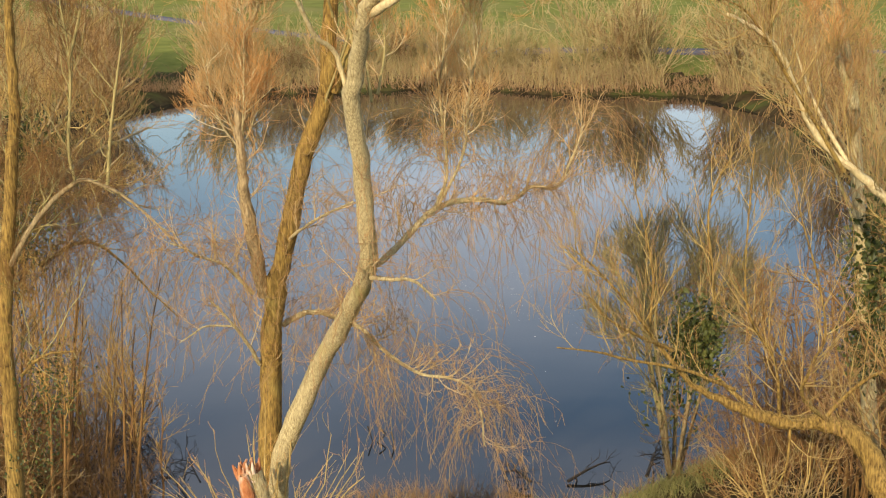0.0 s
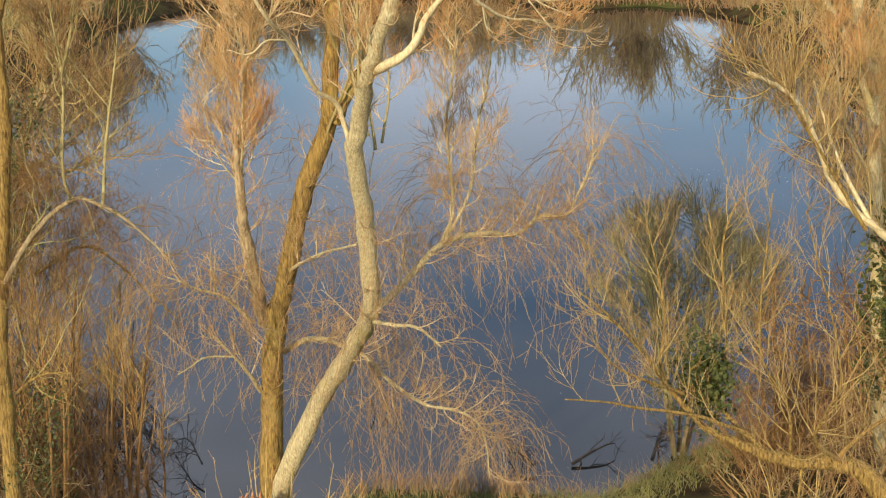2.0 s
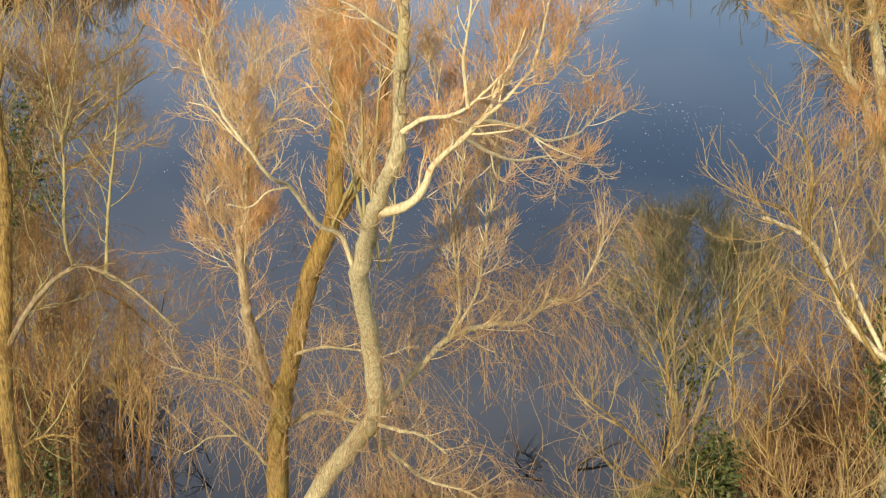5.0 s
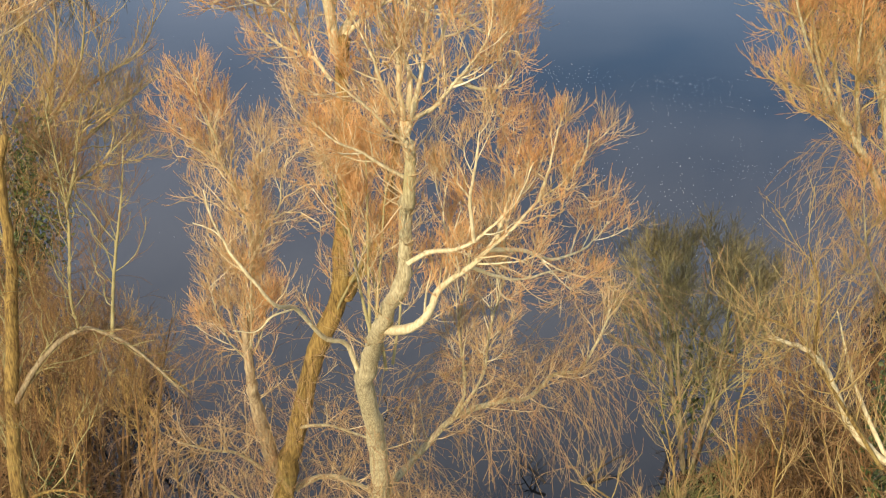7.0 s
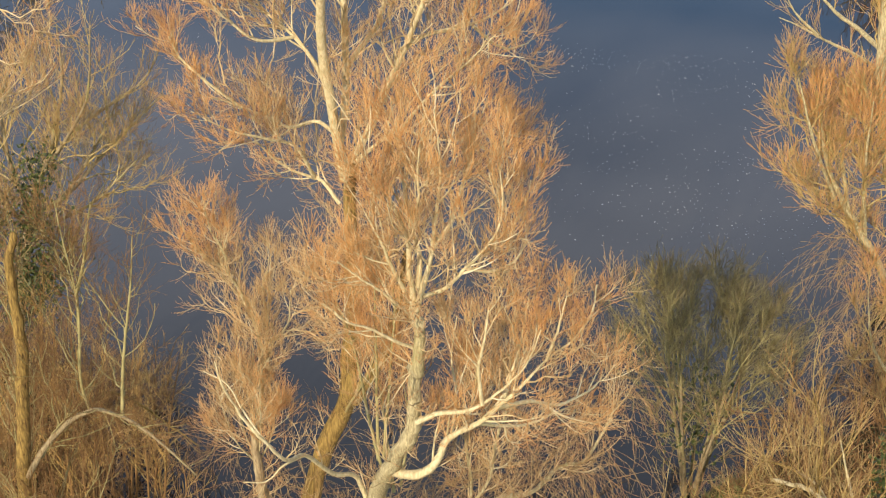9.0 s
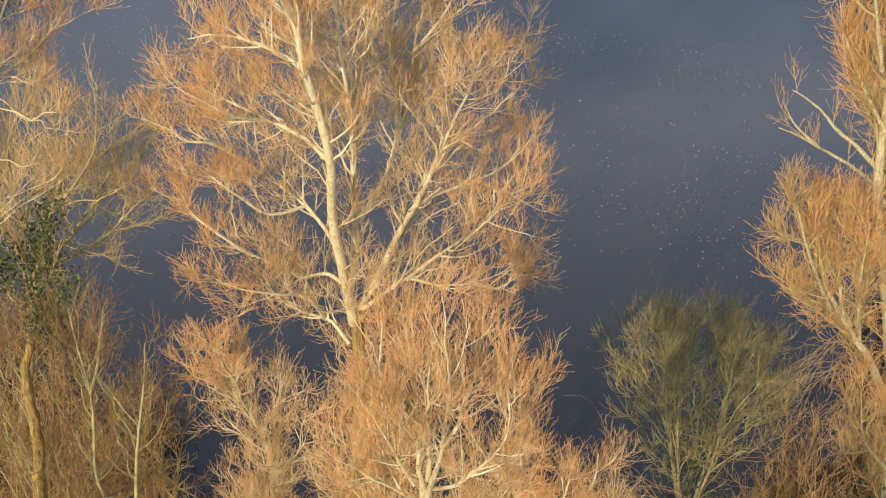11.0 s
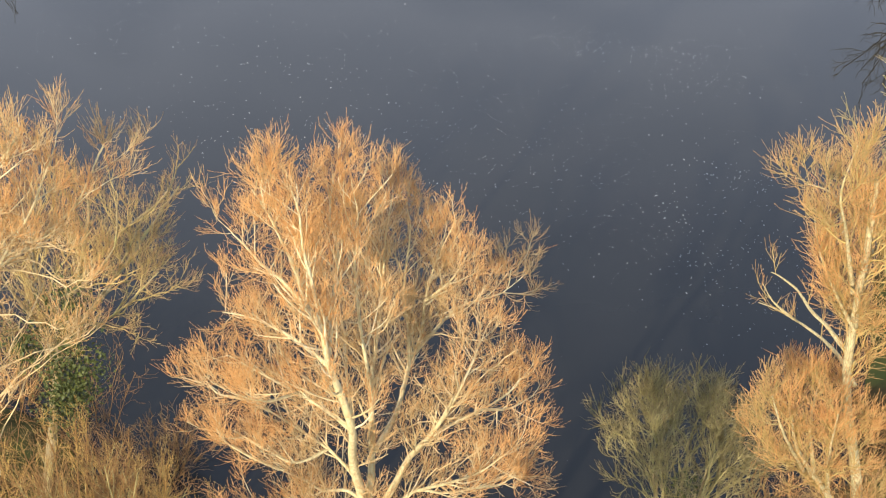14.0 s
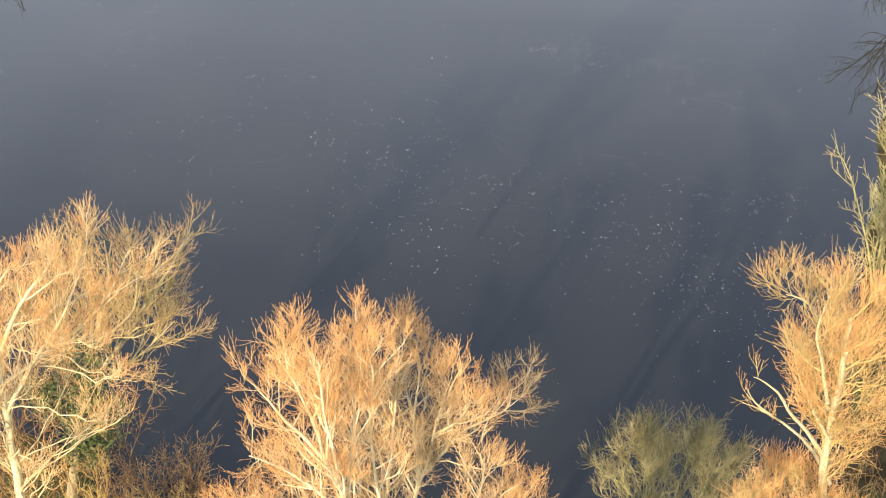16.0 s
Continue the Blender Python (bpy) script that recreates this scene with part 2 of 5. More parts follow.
def tubes(curves, radii, sides, rough=0.0, rng=None):
    """Verts and quads of tapered tubes: curves (n, k, 3), radii (n, k)."""
    c = np.asarray(curves, float)
    n, k, _ = c.shape
    tan = unit(np.gradient(c, axis=1))
    ref = np.where(np.abs(tan[..., 2:3]) > 0.9, np.array([1.0, 0, 0]), np.array([0, 0, 1.0]))
    if k > 1:
        ref = np.repeat(ref[:, :1], k, axis=1)
    s = unit(np.cross(tan, ref))
    for j in range(1, k):
        s[:, j] = unit(s[:, j - 1] - tan[:, j] * (s[:, j - 1] * tan[:, j]).sum(-1, keepdims=True))
    b = np.cross(tan, s)
    ang = np.arange(sides) * 2 * np.pi / sides
    r = np.asarray(radii)[..., None]
    if rough:
        r = r * (1 + rough * rng.normal(size=(n, k, sides)))
    else:
        r = np.repeat(r, sides, axis=2)
    v = c[:, :, None] + r[..., None] * (np.cos(ang)[:, None] * s[:, :, None] + np.sin(ang)[:, None] * b[:, :, None])
    idx = np.arange(n * k * sides).reshape(n, k, sides)
    a0, a1 = idx[:, :-1], idx[:, 1:]
    q = np.stack([a0, np.roll(a0, -1, 2), np.roll(a1, -1, 2), a1], -1).reshape(-1, 4)
    return v.reshape(-1, 3), q


def sprout(curves, radii, rng, count, length, angle, rise, curl, k=5, start=0.15, thin=0.55, tip=0.3, shrink=0.5):
    """Side shoots of a set of curves. rise bends them up (or down, if negative), curl makes them crooked."""
    n, kk, _ = curves.shape
    m = n * count
    par = np.repeat(np.arange(n), count)
    u = start + (1 - start) * ((np.tile(np.arange(count), n) + rng.random(m)) / count)
    f = u * (kk - 1)
    i = np.minimum(f.astype(int), kk - 2)
    w = (f - i)[:, None]
    root = curves[par, i] * (1 - w) + curves[par, i + 1] * w
    along = unit(curves[par, i + 1] - curves[par, i])
    r0 = (radii[par, i] * (1 - w[:, 0]) + radii[par, i + 1] * w[:, 0]) * thin
    side = rng.normal(size=(m, 3))
    side = unit(side - along * (side * along).sum(-1, keepdims=True))
    a = np.radians(angle) * (0.6 + 0.8 * rng.random(m))[:, None]
    d = unit(along * np.cos(a) + side * np.sin(a))
    ln = length * (0.55 + 0.9 * rng.random(m)) * (1 - shrink * u)
    out = np.zeros((m, k, 3))
    out[:, 0] = root
    step = (ln / (k - 1))[:, None]
    for j in range(1, k):
        d = unit(d + np.array([0, 0, rise]) / (k - 1) + rng.normal(size=(m, 3)) * curl / math.sqrt(k))
        out[:, j] = out[:, j - 1] + d * step
    rr = r0[:, None] * np.linspace(1, tip, k)[None]
    return out, rr


class Tree:
    """Limbs drawn one by one, then shoots, branchlets and twigs grown on them."""

    def __init__(self, name, label, base, seed, bark, group="trees on the near bank", branch=None, twig=None, category="tree"):
        self.ob = thing(name, label, category, base, group)
        self.base = np.array(base, float)
        self.rng = np.random.default_rng(seed)
        self.bark, self.branch, self.twig = bark, branch or BRANCH, twig or TWIG
        self.limbs, self.shoots, self.hosts, self.domes = [], [], [], []

    def limb(self, name, r0, r1, points, sides=9, mat=None, grow=1.0, label="", host=True):
        p = np.asarray(points, float)
        n = max(10, 4 * len(p))
        c = smooth_path(p, n)
        c[1:-1] += self.rng.normal(size=(n - 2, 3)) * min(0.010, r1 * 0.4)
        r = np.linspace(r0, r1, n) * (1 + 0.04 * self.rng.normal(size=n))
        v, q = tubes(c[None], r[None], sides, 0.045, self.rng)
        top = np.arange(len(v) - sides, len(v))
        tip = np.repeat(c[-1:] + unit(c[-1:] - c[-2:-1]) * r1 * 0.8, sides, 0) + (v[top] - c[-1]) * 0.15
        q = np.vstack([q, np.stack([top, np.roll(top, -1), np.roll(top, -1) + sides, top + sides], -1)])
        mesh_object(name, np.vstack([v, tip]) - self.base, q, mat or self.bark, self.ob, label)
        if grow:
            self.limbs.append((c, r, grow))
        if host:
            self.hosts.append((c, r))
        return c, r

    def crown(self, centre, size, count, r0=0.022, low=-0.55, name="bough", reach=0.62, near=9.0):
        """Boughs that sweep out and up from the limbs to fill a rounded crown."""
        centre, size = np.array(centre, float), np.array(size, float)
        self.domes.append((centre, size))
        hosts = np.concatenate([c for c, _ in self.hosts])
        lead = np.concatenate([unit(np.gradient(c, axis=0)) for c, _ in self.hosts])
        hr = np.concatenate([r for _, r in self.hosts])
        rng = self.rng
        d = unit(rng.normal(size=(count * 3, 3)))
        d = d[d[:, 2] > low][:count]
        goal = centre + d * size * (0.70 + 0.25 * rng.random(len(d)))[:, None]
        made, full = [], np.zeros(len(hosts))
        for g in goal:
            off = g - hosts
            dist = np.linalg.norm(off, axis=1)
            way = off / np.maximum(dist, 0.05)[:, None]
            along = (way * lead).sum(1)
            away = ((g - centre)[:2] * (hosts - centre)[:, :2]).sum(1) / max(np.linalg.norm((g - centre)[:2]), 0.2) / size[0]
            score = np.abs(dist - reach * size.mean()) + 2.2 * np.maximum(0.80 - along, 0) + 0.8 * np.maximum(-away, 0) + 1.0 * np.maximum(0.2 - way[:, 2], 0) + rng.random(len(hosts)) * 0.3 + full + 9.0 * (np.linalg.norm((hosts - centre) / size, axis=1) > near)
            i = int(score.argmin())
            full += 0.5 * np.exp(-((hosts - hosts[i]) ** 2).sum(1) / 0.05)
            a, ln = hosts[i], dist[i]
            m1 = a + lead[i] * ln * 0.33
            out = unit((g - centre)[None] / size)[0] * 0.6 + np.array([0, 0, 0.75])
            m2 = g - unit(out[None])[0] * ln * 0.30
            u = np.linspace(0, 1, 10)[:, None]
            c = a * (1 - u) ** 3 + 3 * m1 * u * (1 - u) ** 2 + 3 * m2 * u ** 2 * (1 - u) + g * u ** 3
            c[1:] += rng.normal(size=(9, 3)) * 0.024
            made.append((c, np.linspace(min(r0, hr[i] * 0.8), 0.006, 10)))
        c, r = np.stack([m for m, _ in made]), np.stack([m for _, m in made])
        self.put(name, c, r, 6, BRANCH_MID if self.branch is BRANCH else self.branch)
        self.shoots.append((c, r, 2))

    def put(self, name, curves, radii, sides, mat, label=""):
        v, q = tubes(curves, radii, sides)
        ob = mesh_object(name, v - self.base, q, mat, self.ob, label)
        return tagged(ob, kind="stuff")

    def grow(self, per_metre=4.0, shoot=0.8, boughs=5, bough=0.45, tips=4, tip=0.28, rise=0.9, curl=0.28, angle=48, min_r=0.0030, droop=0, droop_below=8.3, on_crown=4, fall=1.2, whips=6, start=0.3, pale=False, long=0.0, reach=1.1, long_above=0.0, ends=4):
        """Shoots on every limb, branchlets on those, twigs on the branchlets."""
        s_all, r_all = [], []
        if long:      # side branches that carry the shoots
            cs, rs = [], []
            for c, r, much in self.limbs:
                if c[:, 2].mean() < long_above or much < 0.4:
                    continue
                ln = np.linalg.norm(np.diff(c, axis=0), axis=1).sum()
                d, dr = sprout(c[None], np.minimum(r, 0.024)[None], self.rng, max(1, int(ln * long * min(1, much * 1.5))), reach * min(1.0, 0.35 + 0.3 * ln), 40, 0.55, 0.24, 10, 0.25, 0.6, 0.3, 0.35)
                cs.append(d), rs.append(np.clip(dr, 0.0042, 0.013))
            self.put("side_branch", np.concatenate(cs), np.concatenate(rs), 5, self.branch)
            self.shoots.append((np.concatenate(cs), np.concatenate(rs), 2))
        for c, r, much in self.limbs:
            ln = np.linalg.norm(np.diff(c, axis=0), axis=1).sum()
            cnt = max(2, int(ln * per_metre * much * (3.2 if c[:, 2].mean() < long_above else 1.0)))
            s, sr = sprout(c[None], np.minimum(r, 0.016)[None], self.rng, cnt, shoot * (1.6 if c[:, 2].mean() < long_above else 1.0), angle, rise, curl, 6, 0.12, 0.5, 0.4, 0.3)
            s_all.append(s), r_all.append(sr)
        for c, r, _ in self.shoots:
            s, sr = sprout(c, r, self.rng, on_crown, shoot * 0.75, angle * 0.85, rise, curl, 6, start, 0.6, 0.4, 0.35)
            s_all.append(s), r_all.append(sr)
            s, sr = sprout(c[:, 6:], r[:, 6:], self.rng, ends, shoot * 0.5, angle * 0.8, rise, curl, 6, 0.2, 0.7, 0.4, 0.1)
            s_all.append(s), r_all.append(sr)
        s, sr = np.concatenate(s_all), np.maximum(np.concatenate(r_all), min_r * 1.2)
        b, br = sprout(s, sr, self.rng, boughs, bough, 38, rise * 0.8, curl, 4, 0.1, 0.6, 0.5, 0.4)
        br = np.maximum(br, min_r)
        t, tr = sprout(b, br, self.rng, tips, tip, 30, rise * 0.6, curl * 0.7, 3, 0.1, 0.7, 0.6, 0.3)
        tr = np.clip(tr, min_r * 0.7, min_r * 0.9)
        def edge(p, lo, hi):
            """True for more and more of the points from lo to hi of the crown's radius."""
            if not (pale and self.domes):
                return np.full(len(p), not pale)
            depth = np.min([np.linalg.norm((p - centre) / size, axis=1) for centre, size in self.domes], axis=0)
            return self.rng.random(len(p)) < np.where(depth > 1.5, 0.12, np.clip((depth - lo) / (hi - lo), 0.06, 0.92))

        inner_twig = TWIG_GOLD if self.twig is TWIG else self.twig
        mid = BRANCH_MID if self.branch is BRANCH else self.branch
        self.put("shoot", s, sr, 4, mid)
        o = edge(b[:, -1], 0.75, 1.15)
        if (~o).any():
            self.put("branchlet", b[~o], br[~o], 3, mid)
        self.put("branchlet", b[o], br[o], 3, self.twig)
        o = edge(t[:, -1], 0.55, 1.05)
        if (~o).any():
            self.put("twig", t[~o], tr[~o], 3, inner_twig, "fine leafless winter twigs")
        self.put("twig", t[o], tr[o], 3, self.twig, "fine leafless winter twigs")
        if droop:
            keep = (self.rng.random(len(s)) < droop) & (s[:, 0, 2] < droop_below)
            d, dr = sprout(s[keep], sr[keep], self.rng, whips, fall, 55, -2.2, 0.55, 7, 0.2, 0.3, 0.5, 0.2)
            dr = np.clip(dr, 0.0028, 0.0036)
            # Orange twigs hang in a darker red-brown: their shade is in the colour.
            hung = TWIG_RED if self.twig is TWIG else self.twig
            self.put("hanging_twig", d, dr, 3, hung, "thin hanging red-brown twigs")
            w, wr = sprout(d, dr, self.rng, 5, 0.24, 40, -0.8, 0.4, 3, 0.2, 0.8, 0.6, 0.2)
            self.put("hanging_twig_tip", w, np.clip(wr, 0.0021, 0.0026), 3, hung)


def shrub(name, label, base, height, spread, stems, seed, branch, twig, boughs=9, tips=7, min_r=0.004, bough=0.9, tip=0.4, group="undergrowth", rise=0.7, category="shrub", lean=0.35, curl=0.35, sub=0, bare=0.2, stem=None):
    """Many stems from one stool, that part and branch towards a rounded, uneven top."""
    t = Tree(name, label, base, seed, branch, group, branch, twig, category)
    rng = t.rng
    a = rng.random(stems) * 2 * np.pi
    out = np.sqrt(rng.random(stems)) * spread
    h = height * (0.72 + 0.28 * rng.random(stems)) * (1 - lean * (out / spread) ** 2)
    u = np.linspace(0, 1, 8)[None, :, None]
    root = np.stack([np.cos(a) * 0.12 * spread, np.sin(a) * 0.12 * spread, np.full(stems, -0.15)], -1)[:, None]
    top = np.stack([np.cos(a) * out, np.sin(a) * out, h], -1)[:, None]
    bend = np.array([1, 1, 0]) * (top - root) * (u * (1 - u)) * -0.25
    c = root * (1 - u) + top * u + bend + rng.normal(size=(stems, 8, 3)).cumsum(1) * u * 0.028 * height ** 0.5 + t.base
    r = np.linspace(1, 0.25, 8)[None] * (0.007 * height * (0.7 + 0.6 * rng.random(stems)))[:, None]
    r = np.maximum(r, min_r * 1.3)
    t.put("stem", c, r, 5, stem or branch)
    b, br = sprout(c, r, rng, boughs, bough, 40, rise, curl, 6, bare, 0.5, 0.4, 0.45)
    br = np.maximum(br, min_r)
    if sub:
        t.put("bough", b, br, 4, branch)
        b, br = sprout(b, br, rng, sub, bough * 0.5, 38, rise, curl, 5, 0.1, 0.6, 0.5, 0.4)
        br = np.maximum(br, min_r)
    w, wr = sprout(b, br, rng, tips, tip, 36, rise * 0.8, curl, 3, 0.1, 0.7, 0.6, 0.4)
    t.put("branch", b, br, 3, branch)
    t.put("twig", w, np.clip(wr, min_r * 0.7, min_r), 3, twig)
    return t


def ivy_on(tree, curve, r, count, size, spread, rng):
    """Leaves of ivy round a stretch of trunk, as one mass of small folded leaves."""
    i = rng.integers(0, len(curve), count)
    c = curve[i] + rng.normal(size=(count, 3)) * spread
    d = unit(rng.normal(size=(count, 3)))
    e = unit(np.cross(d, rng.normal(size=(count, 3))))
    f = np.cross(d, e)
    s = size * (0.6 + 0.8 * rng.random(count))[:, None]
    v = np.stack([c - d * s, c + e * s * 0.7 + f * s * 0.2, c + d * s, c - e * s * 0.7 + f * s * 0.2], 1).reshape(-1, 3)
    q = np.arange(count * 4).reshape(-1, 4)
    ob = mesh_object("ivy", v - tree.base, q, IVY, tree.ob, "dark green ivy leaves", smooth=False)
    tagged(ob, kind="stuff")


# ---- ground and water ----
SHORE = np.array([(-70, 34), (-16, 34.5), (-11, 33.5), (-9.2, 31.2), (-8.2, 28.7), (-6.8, 26.7), (-4.8, 25.9), (-3.2, 26.4), (-1.8, 27.6), (1, 27.4), (2.4, 27.1), (3.4, 28.0), (4.8, 29.4), (6.5, 30.4), (9.0, 32), (10.4, 37), (12.6, 46),
                  (16.2, 58), (17.8, 80), (17.4, 91), (15, 97), (12, 99), (8, 98), (4, 101), (0, 105), (-8, 103), (-18, 101), (-21, 93), (-20.5, 75), (-22.5, 60), (-30, 48), (-70, 44)])


def shore_distance(x, y):
    """Metres from the waterline, negative over the pond."""
    p = np.stack([x, y], -1)
    best = np.full(x.shape, 1e9)
    inside = np.zeros(x.shape, bool)
    for a, b in zip(SHORE, np.roll(SHORE, -1, 0)):
        ab = b - a
        t = np.clip(((p - a) @ ab) / (ab @ ab), 0, 1)
        best = np.minimum(best, np.linalg.norm(p - a - t[..., None] * ab, axis=-1))
        cross = ((a[1] > y) != (b[1] > y)) & (x < ab[0] * (y - a[1]) / (ab[1] + 1e-12) + a[0])
        inside ^= cross
    return np.where(inside, -best, best)


def ripple(x, y):
    return 0.5 * np.sin(x * 1.7 + 1.3 * np.sin(y * 0.9)) * np.sin(y * 1.3 + np.sin(x * 0.7)) + 0.3 * np.sin(x * 4.1 + y * 2.3) * np.sin(y * 3.7 - x)


def land(x, y):
    d = shore_distance(x, y)
    out = np.maximum(d, 0)
    near = np.clip((60 - y) / 20, 0, 1)
    bank = 0.10 + 0.25 * (1 - np.exp(-out * 1.5)) + np.interp(out, [0, 2, 8, 12, 40], [0, 0.15, 1.9, 2.7, 3.6]) * near
    far = np.interp(out, [0, 1.5, 14, 30, 90, 400, 3000], [0, 0.4, 1.75, 2.2, 3.2, 9, 60]) * (1 - near)
    z = np.where(d > 0, bank + far + 0.06 * ripple(x, y) * np.clip(out, 0, 1), -0.9 * (1 - np.exp(np.minimum(d, 0) * 1.2)) + 0.10 * np.exp(np.minimum(d, 0) * 6))
    return z


def ground():
    xs = np.unique(np.concatenate([np.linspace(-12, 12, 90), np.linspace(-70, 60, 74), -np.geomspace(70, 2500, 24), np.geomspace(60, 2500, 24)]))
    ys = np.unique(np.concatenate([np.linspace(25, 33, 56), np.linspace(-20, 130, 110), -np.geomspace(20, 900, 14), np.geomspace(130, 3000, 40)]))
    X, Y = np.meshgrid(xs, ys)
    Z = land(X, Y)
    v = np.stack([X, Y, Z], -1).reshape(-1, 3)
    idx = np.arange(len(v)).reshape(X.shape)
    q = np.stack([idx[:-1, :-1], idx[:-1, 1:], idx[1:, 1:], idx[1:, :-1]], -1).reshape(-1, 4)
    ob = mesh_object("ground", v, q, GROUND)
    ob.data.materials.append(MEADOW)
    mid = v[q].mean(1)
    turf = (mid[:, 1] > 60) & (shore_distance(mid[:, 0], mid[:, 1]) > 7 + 3 * np.sin(mid[:, 0] * 0.3))
    ob.data.polygons.foreach_set("material_index", turf.astype(np.int32))
    tagged(ob, "grassy earth banks and meadow round the pond", "ground", kind="structure")


ground()
pond = mesh_object("water", [(-75, 22, 0), (30, 22, 0), (30, 112, 0), (-75, 112, 0)], [(0, 1, 2, 3)], WATER)
tagged(pond, "still dark pond water reflecting the sky", "water", kind="structure")


# ---- trees of the near bank ----
willow = Tree("willow_tree", "tall bare twin-stemmed willow with furrowed bark", (-2.5, 20.4, 2.2), 11, BARK)
willow.limb("right_stem", 0.138, 0.048, [(-2.61, 20.45, 3.00), (-2.47, 20.15, 3.90), (-1.94, 19.85, 5.10), (-1.46, 19.25, 6.07), (-1.16, 18.65, 6.75), (-1.13, 18.35, 7.37), (-1.15, 18.05, 8.10), (-1.21, 17.65, 8.93), (-1.08, 17.35, 9.51), (-1.00, 17.05, 9.89), (-0.88, 16.85, 10.27), (-0.72, 16.70, 10.68), (-0.69, 16.65, 11.00), (-0.67, 16.45, 11.61), (-0.63, 16.25, 11.64), (-0.61, 16.15, 12.26)], 14, grow=0.35)
willow.limb("left_stem", 0.16, 0.065, [(-2.76, 20.75, 2.83), (-2.65, 20.55, 4.57), (-2.59, 20.35, 5.44), (-2.48, 20.15, 6.11), (-2.27, 20.05, 6.90), (-2.03, 19.95, 7.88), (-1.70, 19.85, 8.76), (-1.65, 19.75, 9.20), (-1.58, 19.85, 10.24), (-1.59, 19.95, 10.54), (-1.58, 20.05, 11.59), (-1.46, 19.30, 12.17)], 14, BARK_BROWN, grow=0.35)
willow.limb("snag", 0.105, 0.045, [(-2.64, 20.25, 6.09), (-2.69, 19.95, 6.70), (-2.75, 19.65, 7.50), (-2.74, 19.45, 7.97), (-2.75, 19.30, 8.77)], 12, SNAG, 0.25)
willow.limb("limb_right", 0.04845, 0.01254, [(-1.13, 18.85, 6.74), (-0.82, 19.15, 6.92), (-0.33, 19.45, 7.36), (0.18, 19.75, 7.42), (0.62, 20.05, 7.32), (0.93, 20.35, 7.47), (1.28, 20.55, 7.43), (1.55, 20.65, 7.95), (1.64, 20.75, 8.20)])
willow.limb("limb_up", 0.0228, 0.007524, [(-0.33, 19.45, 7.36), (-0.17, 19.35, 7.88), (-0.24, 19.05, 8.91), (-0.14, 18.85, 9.65), (-0.10, 18.65, 10.40)])
willow.limb("limb_up", 0.01995, 0.007524, [(-0.29, 19.45, 7.39), (0.04, 19.25, 8.10), (0.11, 19.05, 8.80), (0.27, 18.75, 9.74), (0.23, 18.55, 10.36)])
willow.limb("low_limb", 0.04275, 0.009405, [(-2.44, 20.45, 5.60), (-2.09, 20.50, 5.77), (-1.76, 20.55, 5.69), (-1.37, 20.45, 5.53), (-0.99, 20.25, 5.21), (-0.57, 20.05, 5.01), (-0.11, 19.85, 4.99), (0.18, 19.75, 4.76), (0.27, 19.75, 4.09)])
willow.limb("broken_limb", 0.0285, 0.01254, [(-1.11, 18.55, 6.69), (-0.79, 18.35, 6.72), (-0.58, 18.25, 6.72), (-0.32, 18.25, 6.49)], grow=0.3)
willow.limb("left_arm", 0.0285, 0.009405, [(-2.78, 20.15, 6.12), (-3.07, 19.85, 6.56), (-3.31, 19.65, 6.73), (-3.70, 19.45, 6.97)])
willow.limb("left_hook", 0.0285, 0.01254, [(-2.76, 20.35, 5.08), (-2.92, 20.05, 5.54), (-3.10, 19.85, 5.88), (-3.28, 19.75, 6.13)], grow=0.3)
willow.limb("left_hook", 0.01425, 0.00627, [(-3.03, 19.95, 5.73), (-3.37, 19.85, 5.76), (-3.54, 19.75, 5.68), (-3.71, 19.75, 5.57)], grow=0.3)
willow.limb("cross_limb", 0.0228, 0.01254, [(-2.24, 19.95, 6.90), (-1.83, 19.45, 7.25), (-1.30, 18.65, 7.61)], grow=0.3)
willow.limb("dome_limb", 0.0552, 0.0055, [(-0.95, 17.05, 9.92), (-0.76, 16.85, 10.03), (-0.59, 16.75, 10.15), (-0.47, 16.75, 10.31), (-0.38, 16.80, 10.51), (-0.09, 16.60, 10.85), (0.07, 16.60, 11.02), (0.28, 16.70, 11.17), (0.54, 16.80, 11.44), (0.81, 17.00, 11.55)], mat=BARK_PALE, grow=0.5)
willow.limb("dome_limb", 0.0261, 0.0055, [(-0.66, 16.45, 10.95), (-0.47, 16.40, 11.09), (-0.23, 16.40, 11.12), (-0.05, 16.40, 11.21), (0.17, 16.40, 11.42), (0.35, 16.50, 11.60), (0.47, 16.60, 11.90)], mat=BARK_PALE, grow=0.5)
willow.limb("dome_limb", 0.0245, 0.0055, [(0.07, 16.60, 11.02), (0.40, 17.00, 10.83), (0.72, 17.30, 10.59), (1.04, 17.60, 10.57), (1.17, 17.70, 10.68)], mat=BARK_PALE, grow=0.5)
willow.limb("dome_limb", 0.0212, 0.0055, [(-0.09, 16.60, 10.85), (0.14, 16.90, 10.61), (0.42, 17.20, 10.42), (0.71, 17.50, 10.36), (0.95, 17.80, 10.25)], mat=BARK_PALE, grow=0.5)
willow.limb("dome_limb", 0.0212, 0.0055, [(-0.05, 16.40, 11.20), (-0.09, 16.30, 11.65), (-0.04, 16.20, 12.04), (-0.01, 16.20, 12.34)], mat=BARK_PALE, grow=0.5)
willow.limb("dome_limb", 0.0197, 0.0055, [(0.15, 16.65, 11.11), (0.26, 16.90, 11.38), (0.33, 17.10, 11.64), (0.38, 17.30, 11.87)], mat=BARK_PALE, grow=0.5)
willow.limb("dome_limb", 0.0180, 0.0055, [(0.54, 16.80, 11.44), (0.63, 16.70, 11.85), (0.69, 16.70, 12.19)], mat=BARK_PALE, grow=0.5)
